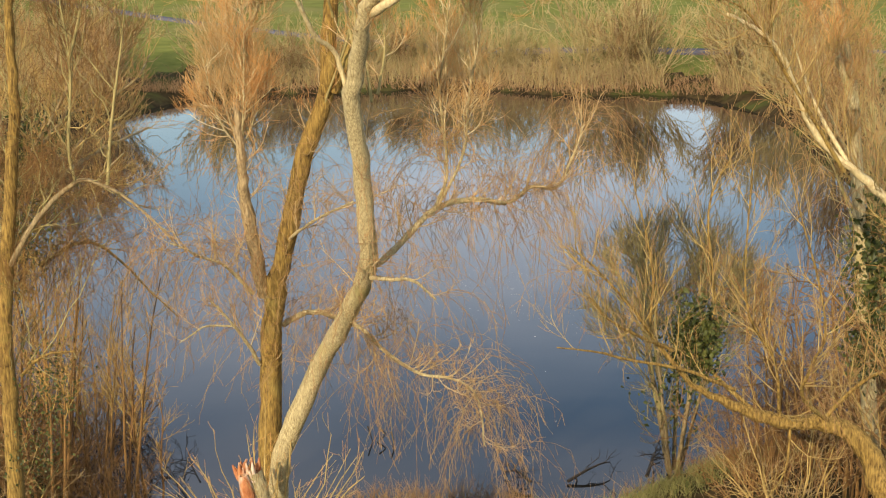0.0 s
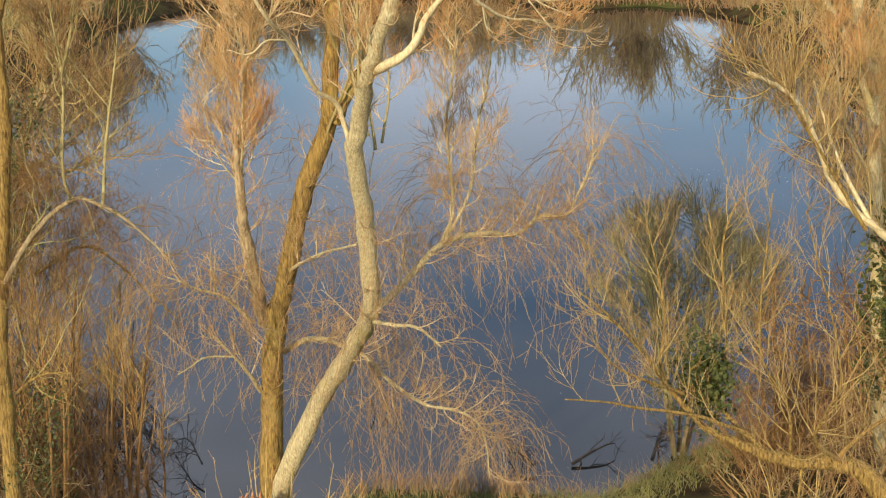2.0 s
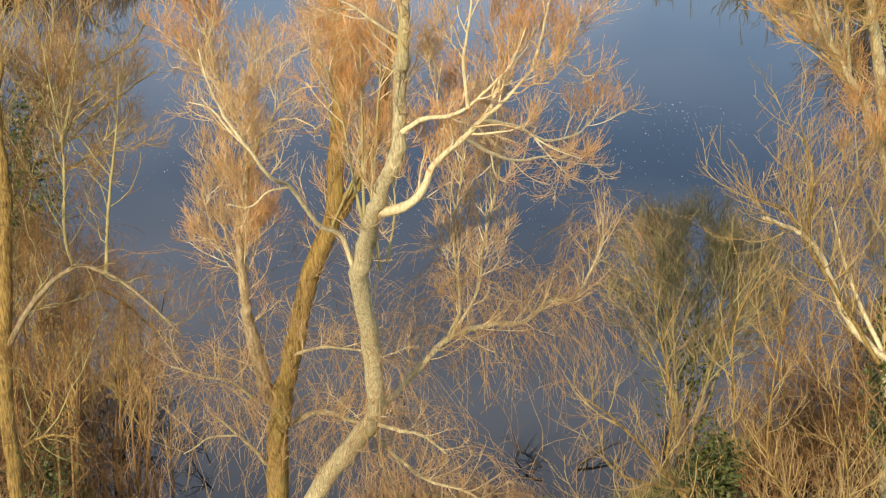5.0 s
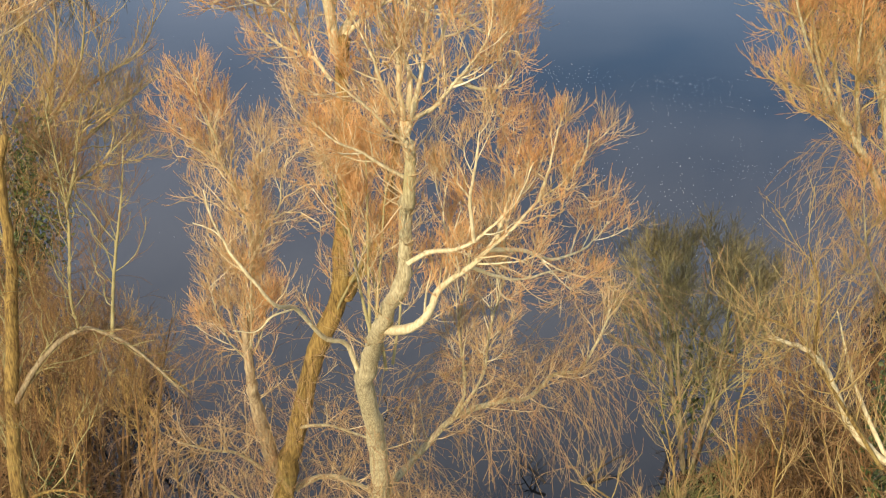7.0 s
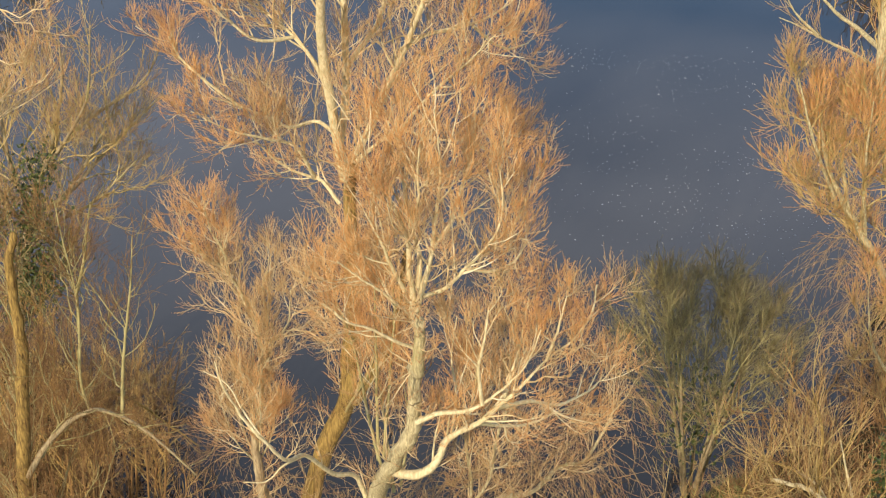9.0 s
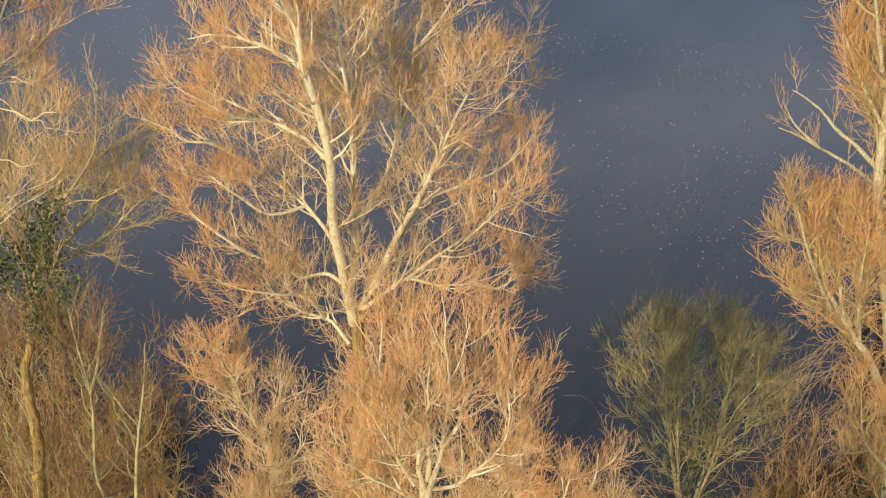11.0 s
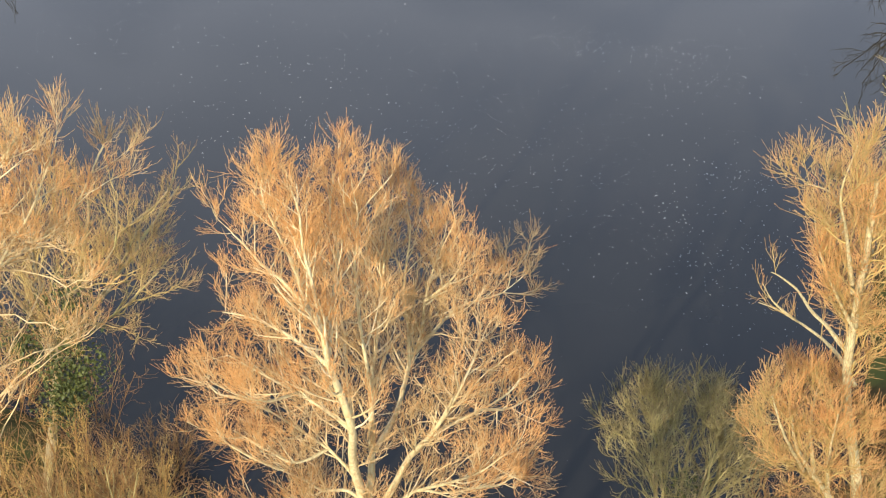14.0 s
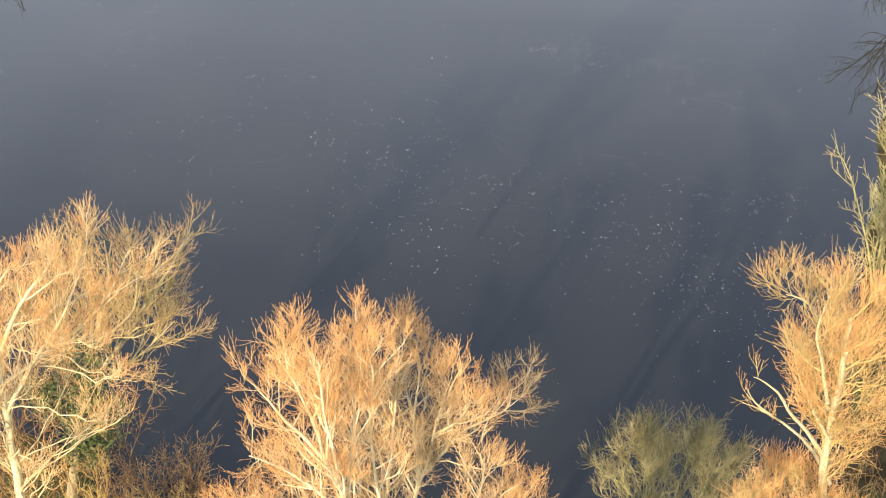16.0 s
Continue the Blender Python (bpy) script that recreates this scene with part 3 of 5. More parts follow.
willow.limb("dome_limb", 0.0180, 0.0055, [(0.81, 17.00, 11.55), (0.97, 17.20, 11.72), (1.02, 17.40, 11.91)], mat=BARK_PALE, grow=0.5)
willow.limb("dome_limb", 0.0180, 0.0055, [(-0.35, 16.80, 10.51), (-0.31, 17.30, 10.65), (-0.37, 17.60, 10.93), (-0.32, 17.80, 11.27)], mat=BARK_PALE, grow=0.5)
willow.limb("crown_limb", 0.0311, 0.0055, [(-0.68, 16.28, 12.21), (-0.67, 16.25, 12.50), (-0.70, 16.20, 12.71), (-0.70, 16.20, 12.99), (-0.79, 16.20, 13.27), (-0.94, 16.30, 13.48), (-1.04, 16.40, 13.67), (-1.11, 16.50, 13.88)], mat=BARK_PALE)
willow.limb("crown_limb", 0.0273, 0.0055, [(-0.62, 16.25, 12.53), (-0.61, 16.30, 12.82), (-0.70, 16.45, 13.04), (-0.75, 16.60, 13.29), (-0.79, 16.70, 13.54), (-0.84, 16.80, 13.80), (-0.88, 16.90, 14.02)], mat=BARK_PALE)
willow.limb("crown_limb", 0.0298, 0.0055, [(-0.64, 16.28, 12.27), (-0.58, 16.20, 12.55), (-0.52, 16.20, 12.79), (-0.49, 16.20, 13.00), (-0.46, 16.10, 13.34), (-0.42, 16.00, 13.68), (-0.43, 16.00, 13.96), (-0.47, 16.00, 14.31)], mat=BARK_PALE)
willow.limb("crown_limb", 0.0224, 0.0055, [(-0.49, 16.20, 12.97), (-0.36, 16.35, 13.08), (-0.29, 16.50, 13.26), (-0.22, 16.60, 13.45), (-0.17, 16.70, 13.72), (-0.14, 16.80, 14.04)], mat=BARK_PALE)
willow.limb("crown_limb", 0.0212, 0.0055, [(-0.60, 16.25, 12.43), (-0.40, 16.10, 12.60), (-0.28, 16.00, 12.78), (-0.21, 16.00, 12.87), (-0.07, 15.95, 13.06), (0.05, 15.95, 13.26), (0.09, 16.00, 13.51), (0.05, 16.00, 13.85)], mat=BARK_PALE)
willow.limb("crown_limb", 0.0188, 0.0055, [(-0.21, 16.00, 12.87), (0.01, 16.20, 12.73), (0.20, 16.40, 12.71), (0.32, 16.50, 12.88)], mat=BARK_PALE)
willow.limb("crown_limb", 0.0188, 0.0055, [(-0.07, 15.95, 13.06), (0.10, 16.30, 13.04), (0.24, 16.50, 13.11), (0.31, 16.60, 13.30)], mat=BARK_PALE)
willow.limb("crown_limb", 0.0187, 0.0055, [(-0.74, 16.20, 12.52), (-0.84, 16.10, 12.83), (-0.90, 16.00, 13.08), (-0.98, 16.00, 13.25), (-1.08, 16.00, 13.47)], mat=BARK_PALE)
willow.limb("crown_limb", 0.0187, 0.0055, [(-0.69, 16.30, 12.21), (-0.82, 16.20, 12.40), (-0.95, 16.10, 12.58), (-1.13, 16.00, 12.78), (-1.29, 16.00, 12.92)], mat=BARK_PALE)
willow.limb("crown_limb", 0.0188, 0.0055, [(-0.65, 16.30, 11.86), (-0.82, 16.20, 12.00), (-1.03, 16.10, 12.19), (-1.24, 16.00, 12.33), (-1.42, 16.00, 12.50)], mat=BARK_PALE)
willow.limb("crown_limb", 0.0174, 0.0055, [(-0.70, 16.45, 13.04), (-0.61, 16.20, 13.40), (-0.61, 16.10, 13.73), (-0.57, 16.10, 14.07)], mat=BARK_PALE)
willow.limb("up_shoot", 0.04, 0.0055, [(-2.80, 19.80, 8.12), (-2.71, 19.70, 8.83), (-2.65, 19.65, 9.44), (-2.69, 19.75, 9.76), (-2.79, 19.80, 10.14), (-2.91, 19.80, 10.43), (-3.03, 19.80, 10.64), (-3.09, 19.80, 10.93), (-3.10, 19.80, 11.21)], grow=0.6)
willow.limb("up_shoot", 0.022, 0.0055, [(-3.03, 19.80, 10.64), (-3.23, 19.80, 10.78), (-3.40, 19.77, 11.04), (-3.51, 19.80, 11.27)], grow=0.6)
willow.limb("up_shoot", 0.02, 0.0055, [(-2.98, 19.80, 10.56), (-2.99, 19.60, 10.99), (-3.09, 19.50, 11.30), (-3.12, 19.40, 11.72)], grow=0.6)
willow.limb("up_shoot", 0.02, 0.0055, [(-2.66, 19.60, 9.35), (-2.54, 19.60, 10.03), (-2.58, 19.60, 10.43), (-2.50, 19.50, 10.79)], grow=0.6)
willow.limb("up_shoot", 0.02, 0.0055, [(-2.63, 19.65, 9.44), (-2.45, 19.40, 9.92), (-2.26, 19.30, 10.23), (-2.19, 19.20, 10.74)], grow=0.6)
willow.limb("top_limb", 0.059, 0.0055, [(-1.57, 19.40, 12.01), (-1.63, 19.10, 12.90), (-1.68, 18.80, 13.74), (-1.63, 18.40, 14.63), (-1.71, 18.25, 15.22), (-1.82, 18.20, 15.74), (-1.87, 18.30, 16.02), (-2.06, 18.60, 16.14), (-2.19, 18.90, 16.34), (-2.34, 19.10, 16.56), (-2.49, 19.20, 16.87), (-2.63, 19.30, 17.05)], mat=BARK_PALE)
willow.limb("top_limb", 0.0294, 0.0055, [(-1.82, 18.20, 15.74), (-1.80, 18.50, 15.96), (-1.79, 18.90, 16.16), (-1.79, 19.20, 16.42), (-1.87, 19.40, 16.71), (-1.83, 19.60, 17.04)], mat=BARK_PALE)
willow.limb("top_limb", 0.0245, 0.0055, [(-1.87, 18.30, 16.02), (-1.96, 18.50, 16.39), (-2.06, 18.70, 16.76), (-2.12, 18.90, 17.09), (-2.23, 19.10, 17.31)], mat=BARK_PALE)
willow.limb("top_limb", 0.0495, 0.0055, [(-1.60, 19.30, 12.48), (-1.53, 19.35, 12.89), (-1.51, 19.35, 13.30), (-1.48, 19.10, 14.18), (-1.48, 19.30, 14.55), (-1.45, 19.60, 14.71), (-1.41, 20.20, 15.04), (-1.38, 20.50, 15.57), (-1.31, 20.80, 15.96)], mat=BARK_PALE)
willow.limb("top_limb", 0.0245, 0.0055, [(-1.48, 19.15, 14.37), (-1.50, 19.00, 14.97), (-1.56, 19.00, 15.58), (-1.61, 19.20, 16.18), (-1.58, 19.40, 16.63), (-1.64, 19.50, 17.03)], mat=BARK_PALE)
willow.limb("top_limb", 0.0343, 0.0055, [(-1.48, 19.35, 13.33), (-1.32, 19.60, 13.50), (-1.21, 19.90, 13.59), (-1.12, 20.30, 13.82), (-1.06, 20.40, 13.94), (-0.97, 20.40, 14.26), (-0.92, 20.20, 14.91), (-0.87, 20.20, 15.19), (-0.78, 20.40, 15.43), (-0.70, 20.50, 15.65)], mat=BARK_PALE)
willow.limb("top_limb", 0.0245, 0.0055, [(-1.12, 20.30, 13.82), (-1.12, 20.40, 14.33), (-1.17, 20.40, 14.70), (-1.16, 20.60, 15.09), (-1.11, 20.80, 15.47), (-1.17, 21.00, 15.78)], mat=BARK_PALE)
willow.limb("top_limb", 0.0457, 0.0055, [(-1.55, 19.40, 12.14), (-1.30, 19.50, 12.53), (-1.09, 19.55, 13.03), (-0.87, 19.30, 13.59), (-0.71, 19.10, 14.06), (-0.59, 18.95, 14.46), (-0.45, 19.00, 14.79), (-0.32, 19.30, 14.94), (-0.27, 19.60, 15.09)], mat=BARK_PALE)
willow.limb("top_limb", 0.0245, 0.0055, [(-0.87, 19.30, 13.59), (-0.60, 19.50, 13.64), (-0.23, 19.80, 13.62), (0.08, 20.00, 13.71), (0.27, 20.20, 13.81)], mat=BARK_PALE)
willow.limb("top_limb", 0.0245, 0.0055, [(-1.06, 20.40, 13.94), (-0.83, 20.60, 14.12), (-0.58, 20.90, 14.23), (-0.26, 21.30, 14.07), (0.05, 21.70, 13.90), (0.11, 21.80, 14.16)], mat=BARK_PALE)
willow.limb("top_limb", 0.0279, 0.0055, [(-1.51, 19.40, 12.14), (-1.24, 19.40, 12.40), (-0.98, 19.50, 12.54), (-0.66, 19.60, 12.40), (-0.27, 19.80, 12.30), (0.06, 20.00, 12.31)], mat=BARK_PALE)
willow.limb("top_limb", 0.0245, 0.0055, [(-1.64, 19.50, 11.65), (-1.82, 19.60, 11.86), (-1.96, 19.65, 11.90), (-2.21, 19.60, 12.03), (-2.42, 19.50, 12.28), (-2.64, 19.40, 12.65)], mat=BARK_PALE)
willow.limb("top_limb", 0.0245, 0.0055, [(-1.64, 19.25, 12.61), (-1.83, 19.30, 12.72), (-2.13, 19.40, 12.60), (-2.33, 19.50, 12.66), (-2.66, 19.60, 12.74), (-2.99, 19.70, 12.81)], mat=BARK_PALE)
willow.limb("top_limb", 0.0245, 0.0055, [(-1.67, 19.00, 13.22), (-1.79, 18.90, 13.57), (-1.96, 18.90, 13.80), (-2.19, 18.90, 14.02), (-2.60, 19.00, 14.27), (-2.89, 19.10, 14.44)], mat=BARK_PALE)
willow.limb("top_limb", 0.0261, 0.0055, [(-1.63, 18.40, 14.60), (-1.86, 18.40, 14.84), (-2.21, 18.60, 14.92), (-2.63, 18.80, 15.02), (-3.00, 19.00, 15.08)], mat=BARK_PALE)
willow.limb("top_limb", 0.0261, 0.0055, [(-1.79, 18.20, 15.65), (-2.03, 18.40, 15.70), (-2.34, 18.70, 15.69), (-2.73, 19.00, 15.62), (-3.07, 19.30, 15.43)], mat=BARK_PALE)
willow.limb("top_limb", 0.0245, 0.0055, [(-2.04, 18.60, 16.08), (-2.34, 18.90, 16.21), (-2.58, 19.10, 16.27), (-2.77, 19.30, 16.35), (-2.97, 19.50, 16.42)], mat=BARK_PALE)
willow.limb("top_limb", 0.0212, 0.0055, [(-1.62, 18.40, 14.70), (-1.77, 19.40, 14.47), (-1.87, 20.20, 14.44), (-2.10, 20.70, 14.71), (-2.24, 21.00, 15.12)], mat=BARK_PALE)
willow.limb("fork_left", 0.029, 0.006, [(-1.23, 17.65, 8.94), (-1.36, 17.50, 9.49), (-1.56, 17.25, 9.71), (-1.77, 16.80, 10.28), (-1.89, 16.40, 10.52), (-2.04, 16.25, 10.83), (-2.22, 16.20, 11.12), (-2.29, 16.20, 11.27), (-2.37, 16.10, 11.57), (-2.42, 16.10, 11.82)], mat=BARK_PALE, grow=0.38)
willow.limb("fork_left", 0.011, 0.005, [(-2.04, 16.25, 10.83), (-2.30, 16.60, 10.93), (-2.50, 16.90, 11.03), (-2.76, 17.10, 11.04)], mat=BARK_PALE, grow=0.38)
willow.limb("fork_left", 0.011, 0.005, [(-1.77, 16.80, 10.28), (-1.96, 16.60, 10.30), (-2.11, 16.50, 10.19), (-2.31, 16.40, 10.25)], mat=BARK_PALE, grow=0.38)
willow.limb("top_limb", 0.0230, 0.005, [(-1.92, 19.65, 11.88), (-2.06, 19.30, 12.42), (-2.27, 19.00, 12.64), (-2.67, 18.80, 12.84), (-3.01, 18.70, 13.08)], mat=BARK_PALE)
willow.limb("top_limb", 0.0212, 0.005, [(-2.66, 19.60, 12.74), (-2.94, 19.50, 13.02), (-3.22, 19.40, 13.37), (-3.32, 19.40, 13.60)], mat=BARK_PALE)
willow.limb("top_limb", 0.0212, 0.005, [(-2.60, 19.00, 14.27), (-2.88, 19.00, 14.44), (-3.19, 19.10, 14.43), (-3.34, 19.20, 14.58)], mat=BARK_PALE)
willow.limb("top_limb", 0.0212, 0.005, [(-1.96, 18.90, 13.80), (-2.28, 18.60, 13.88), (-2.59, 18.50, 14.17), (-2.92, 18.50, 14.45)], mat=BARK_PALE)
willow.limb("top_limb", 0.0212, 0.005, [(-0.27, 19.80, 12.30), (0.07, 20.20, 11.97), (0.26, 20.40, 12.16)], mat=BARK_PALE)
willow.limb("top_limb", 0.0212, 0.005, [(-0.98, 19.50, 12.54), (-0.58, 19.00, 13.21), (-0.22, 18.80, 13.62), (0.07, 18.80, 13.94)], mat=BARK_PALE)
willow.limb("top_limb", 0.0212, 0.005, [(-0.23, 19.80, 13.62), (0.10, 20.30, 13.17), (0.40, 20.60, 13.11)], mat=BARK_PALE)
willow.limb("top_limb", 0.0212, 0.005, [(-2.21, 18.60, 14.92), (-2.48, 18.20, 15.17), (-2.75, 18.00, 15.44)], mat=BARK_PALE)
willow.limb("top_limb", 0.0212, 0.005, [(-1.41, 20.20, 15.04), (-1.72, 20.90, 15.12), (-1.93, 21.30, 15.46)], mat=BARK_PALE)
willow.limb("top_limb", 0.0212, 0.005, [(-0.92, 20.20, 14.91), (-0.62, 20.00, 15.39), (-0.45, 20.00, 15.74)], mat=BARK_PALE)
for dx, dy, up in ((-0.25, 0.1, 1.5), (0.15, -0.2, 1.7), (-0.05, 0.25, 1.3), (0.3, 0.1, 1.1), (-0.4, -0.1, 1.2), (0.05, 0.0, 1.9)):
    willow.limb("snag_shoot", 0.014, 0.004, [(-2.75, 19.42, 8.15), (-2.75 + dx * 0.6, 19.4 + dy * 0.6, 8.15 + up * 0.35), (-2.75 + dx, 19.4 + dy, 8.15 + up)], 6, grow=0.8, host=False)
willow.limb("stem_fork", 0.075, 0.04, [(-1.60, 19.80, 8.83), (-1.42, 19.70, 9.21), (-1.22, 19.60, 9.62), (-1.09, 19.50, 10.09), (-0.98, 19.40, 10.70), (-0.90, 19.30, 11.16)], 12, mat=BARK_BROWN, grow=0.3)
willow.limb("water_shoot", 0.02, 0.006, [(-1.08, 17.95, 9.05), (-1.25, 18.05, 9.78), (-1.35, 18.10, 10.44), (-1.49, 18.20, 10.96), (-1.67, 18.20, 11.31)], mat=BRANCH_OLIVE, grow=0.5, host=False)
willow.limb("water_shoot", 0.02, 0.006, [(-1.17, 18.00, 9.32), (-1.17, 18.10, 10.13), (-1.17, 18.20, 10.72), (-1.18, 18.30, 11.29)], mat=BRANCH_OLIVE, grow=0.5, host=False)
willow.limb("water_shoot", 0.018, 0.006, [(-1.11, 18.00, 9.35), (-1.04, 18.20, 10.23), (-0.99, 18.40, 10.91), (-1.00, 18.40, 11.27)], mat=BRANCH_OLIVE, grow=0.5, host=False)
willow.limb("water_shoot", 0.018, 0.006, [(-1.55, 19.60, 9.76), (-1.65, 19.40, 10.24), (-1.72, 19.20, 10.74), (-1.79, 19.10, 11.11)], mat=BRANCH_OLIVE, grow=0.5, host=False)
willow.limb("water_shoot", 0.018, 0.006, [(-1.00, 18.00, 8.89), (-1.11, 18.30, 9.56), (-1.18, 18.40, 10.35), (-1.20, 18.50, 10.97)], mat=BRANCH_OLIVE, grow=0.5, host=False)
willow.limb("water_shoot", 0.018, 0.006, [(-0.93, 18.00, 8.97), (-0.86, 18.40, 9.51), (-0.95, 18.60, 10.24)], mat=BRANCH_OLIVE, grow=0.5, host=False)
willow.limb("water_shoot", 0.018, 0.006, [(-1.73, 19.80, 8.62), (-1.33, 19.40, 9.64), (-1.27, 19.30, 10.42), (-1.28, 19.20, 11.02)], mat=BRANCH_OLIVE, grow=0.5, host=False)
willow.crown((-2.0, 19.6, 10.6), (1.3, 1.2, 1.3), 22, 0.009, -0.6, reach=0.6, near=1.5)
willow.crown((-0.9, 19.8, 11.0), (0.8, 0.9, 1.0), 14, 0.009, -0.5, reach=0.6, near=1.5)
willow.crown((-1.5, 19.75, 14.3), (1.75, 1.65, 2.5), 46, 0.0095, -0.75, reach=0.5, near=1.1)
willow.crown((-0.4, 16.3, 13.1), (0.8, 0.7, 1.2), 10, 0.009, reach=0.6, near=1.2)
willow.crown((0.5, 17.0, 11.1), (0.8, 0.75, 0.9), 6, 0.009, -0.3, reach=0.6, near=1.2)
willow.crown((-3.0, 19.7, 9.8), (0.7, 0.7, 1.5), 4, 0.008, reach=0.5, near=1.3)
willow.grow(per_metre=4.0, shoot=0.40, boughs=5, bough=0.24, tips=3, tip=0.16, rise=0.75, curl=0.26, angle=54, min_r=0.0023, on_crown=3, droop=0.75, droop_below=8.4, fall=1.3, whips=6, start=0.15, pale=True, long=5.2, reach=0.6, long_above=8.6, ends=2)

left_tree = Tree("bank_tree", "slim bare tree with an arching limb", (-6.3, 21.8, 1.8), 12, BARK_BROWN, branch=BRANCH_OLIVE, twig=TWIG_BROWN)
left_tree.limb("trunk", 0.132, 0.048, [(-6.71, 21.80, 2.45), (-6.65, 21.70, 3.82), (-6.60, 21.60, 5.14), (-6.40, 21.50, 6.82), (-6.20, 21.40, 8.11), (-6.10, 21.30, 8.83), (-6.06, 21.20, 9.82), (-5.90, 21.10, 10.33)], 12, grow=0.5)
left_tree.limb("arch_limb", 0.048, 0.012, [(-6.41, 21.50, 6.25), (-6.03, 21.50, 6.85), (-5.64, 21.50, 7.25), (-5.28, 21.40, 7.47), (-4.85, 21.40, 7.32), (-4.45, 21.30, 7.06), (-3.95, 21.20, 6.56)], mat=BARK_GREY)
left_tree.limb("low_hook", 0.03, 0.012, [(-6.41, 21.60, 4.58), (-6.11, 21.30, 4.88), (-5.81, 21.10, 5.06), (-5.42, 20.90, 5.14)])
left_tree.limb("dark_arch", 0.036, 0.012, [(-6.38, 22.80, 5.95), (-6.08, 23.30, 6.11), (-5.85, 23.80, 6.08), (-5.51, 24.00, 5.80), (-5.09, 24.20, 5.23), (-4.64, 24.30, 4.73)])
left_tree.limb("rise_limb", 0.026, 0.006, [(-5.38, 21.50, 7.37), (-5.48, 21.55, 7.83), (-5.41, 21.60, 8.67), (-5.41, 21.65, 9.23), (-5.50, 21.70, 9.93), (-5.57, 21.80, 10.44)], mat=BRANCH_OLIVE, grow=1.2)
left_tree.limb("rise_limb", 0.026, 0.006, [(-5.41, 21.65, 9.14), (-5.23, 21.60, 9.66), (-5.15, 21.60, 10.06), (-5.04, 21.60, 10.54)], mat=BRANCH_OLIVE, grow=1.2)
left_tree.limb("rise_limb", 0.026, 0.006, [(-4.93, 21.40, 7.40), (-4.85, 21.50, 8.22), (-4.72, 21.50, 8.90), (-4.60, 21.50, 9.56), (-4.53, 21.50, 10.12)], mat=BRANCH_OLIVE, grow=1.2)
left_tree.crown((-6.3, 22.0, 7.2), (1.5, 1.0, 3.8), 40, 0.010)
left_tree.grow(per_metre=4.5, shoot=0.7, droop=0.6, droop_below=8.0, fall=1.1, whips=3, tips=2, curl=0.4, rise=0.6)
ivy_on(left_tree, smooth_path([(-6.4, 21.6, 3.0), (-6.05, 21.5, 4.1), (-5.9, 21.5, 4.9)], 20), 0.2, 1000, 0.024, (0.24, 0.22, 0.22), left_tree.rng)

ivy_tree = Tree("ivy_clad_tree", "bare spreading tree with ivy on its trunk", (-10.0, 29.6, 0.6), 13, BARK_GREY, branch=BRANCH_TAN, twig=TWIG_RED)
ivy_tree.limb("dark_limb", 0.065, 0.0195, [(-8.97, 30.50, 5.63), (-8.38, 30.80, 5.89), (-7.80, 32.00, 6.31), (-7.41, 33.50, 6.44), (-7.12, 34.50, 6.52)])
ivy_tree.limb("dark_limb", 0.039, 0.013, [(-8.38, 30.80, 5.89), (-7.65, 31.10, 6.97), (-7.23, 31.50, 7.80)])
ivy_tree.limb("trunk", 0.13, 0.0455, [(-10.08, 29.50, 0.09), (-9.50, 29.80, 2.75), (-8.98, 30.10, 5.48), (-8.71, 30.50, 6.45), (-8.44, 30.90, 7.00)], 12, grow=0.5)
ivy_tree.limb("limb", 0.052, 0.013, [(-8.71, 30.50, 6.45), (-8.13, 31.10, 7.15), (-7.54, 31.70, 7.46), (-6.93, 32.30, 7.79), (-6.60, 32.70, 8.36)])
ivy_tree.limb("limb", 0.0455, 0.013, [(-8.98, 30.10, 5.48), (-8.56, 30.50, 5.48), (-7.87, 31.10, 5.64), (-7.05, 31.50, 6.37)])
ivy_tree.limb("limb", 0.052, 0.013, [(-8.88, 30.10, 5.76), (-9.12, 30.10, 7.11), (-9.17, 30.30, 8.14), (-8.88, 30.50, 8.90)])
ivy_tree.limb("limb", 0.0455, 0.013, [(-8.56, 30.80, 6.80), (-8.03, 30.50, 8.42), (-7.92, 30.30, 9.64)])
ivy_tree.limb("limb", 0.0455, 0.013, [(-8.98, 30.10, 5.48), (-9.39, 29.50, 7.11), (-9.64, 29.10, 8.62)])
ivy_tree.limb("limb", 0.039, 0.013, [(-8.71, 30.50, 6.45), (-7.36, 29.50, 8.42), (-6.92, 29.00, 10.14)])
ivy_tree.crown((-8.7, 31.2, 6.6), (2.5, 2.2, 2.6), 44, 0.020)
ivy_tree.grow(per_metre=4.5, shoot=0.9, boughs=4, bough=0.42, tips=2, tip=0.28, min_r=0.0042, rise=0.75, curl=0.26, angle=48, pale=True)
for path, many, wide in (([(-9.2, 29.8, 3.6), (-8.8, 29.7, 5.0), (-8.5, 29.8, 7.2)], 2300, 0.25), ([(-8.8, 29.6, 4.4), (-8.4, 29.5, 5.0), (-8.1, 29.6, 5.6)], 700, 0.22), ([(-9.3, 29.5, 5.6), (-9.5, 29.4, 6.4)], 600, 0.26)):
    ivy_on(ivy_tree, smooth_path(path, 40), 0.2, many, 0.042, (wide, wide * 0.8, wide * 0.9), ivy_tree.rng)

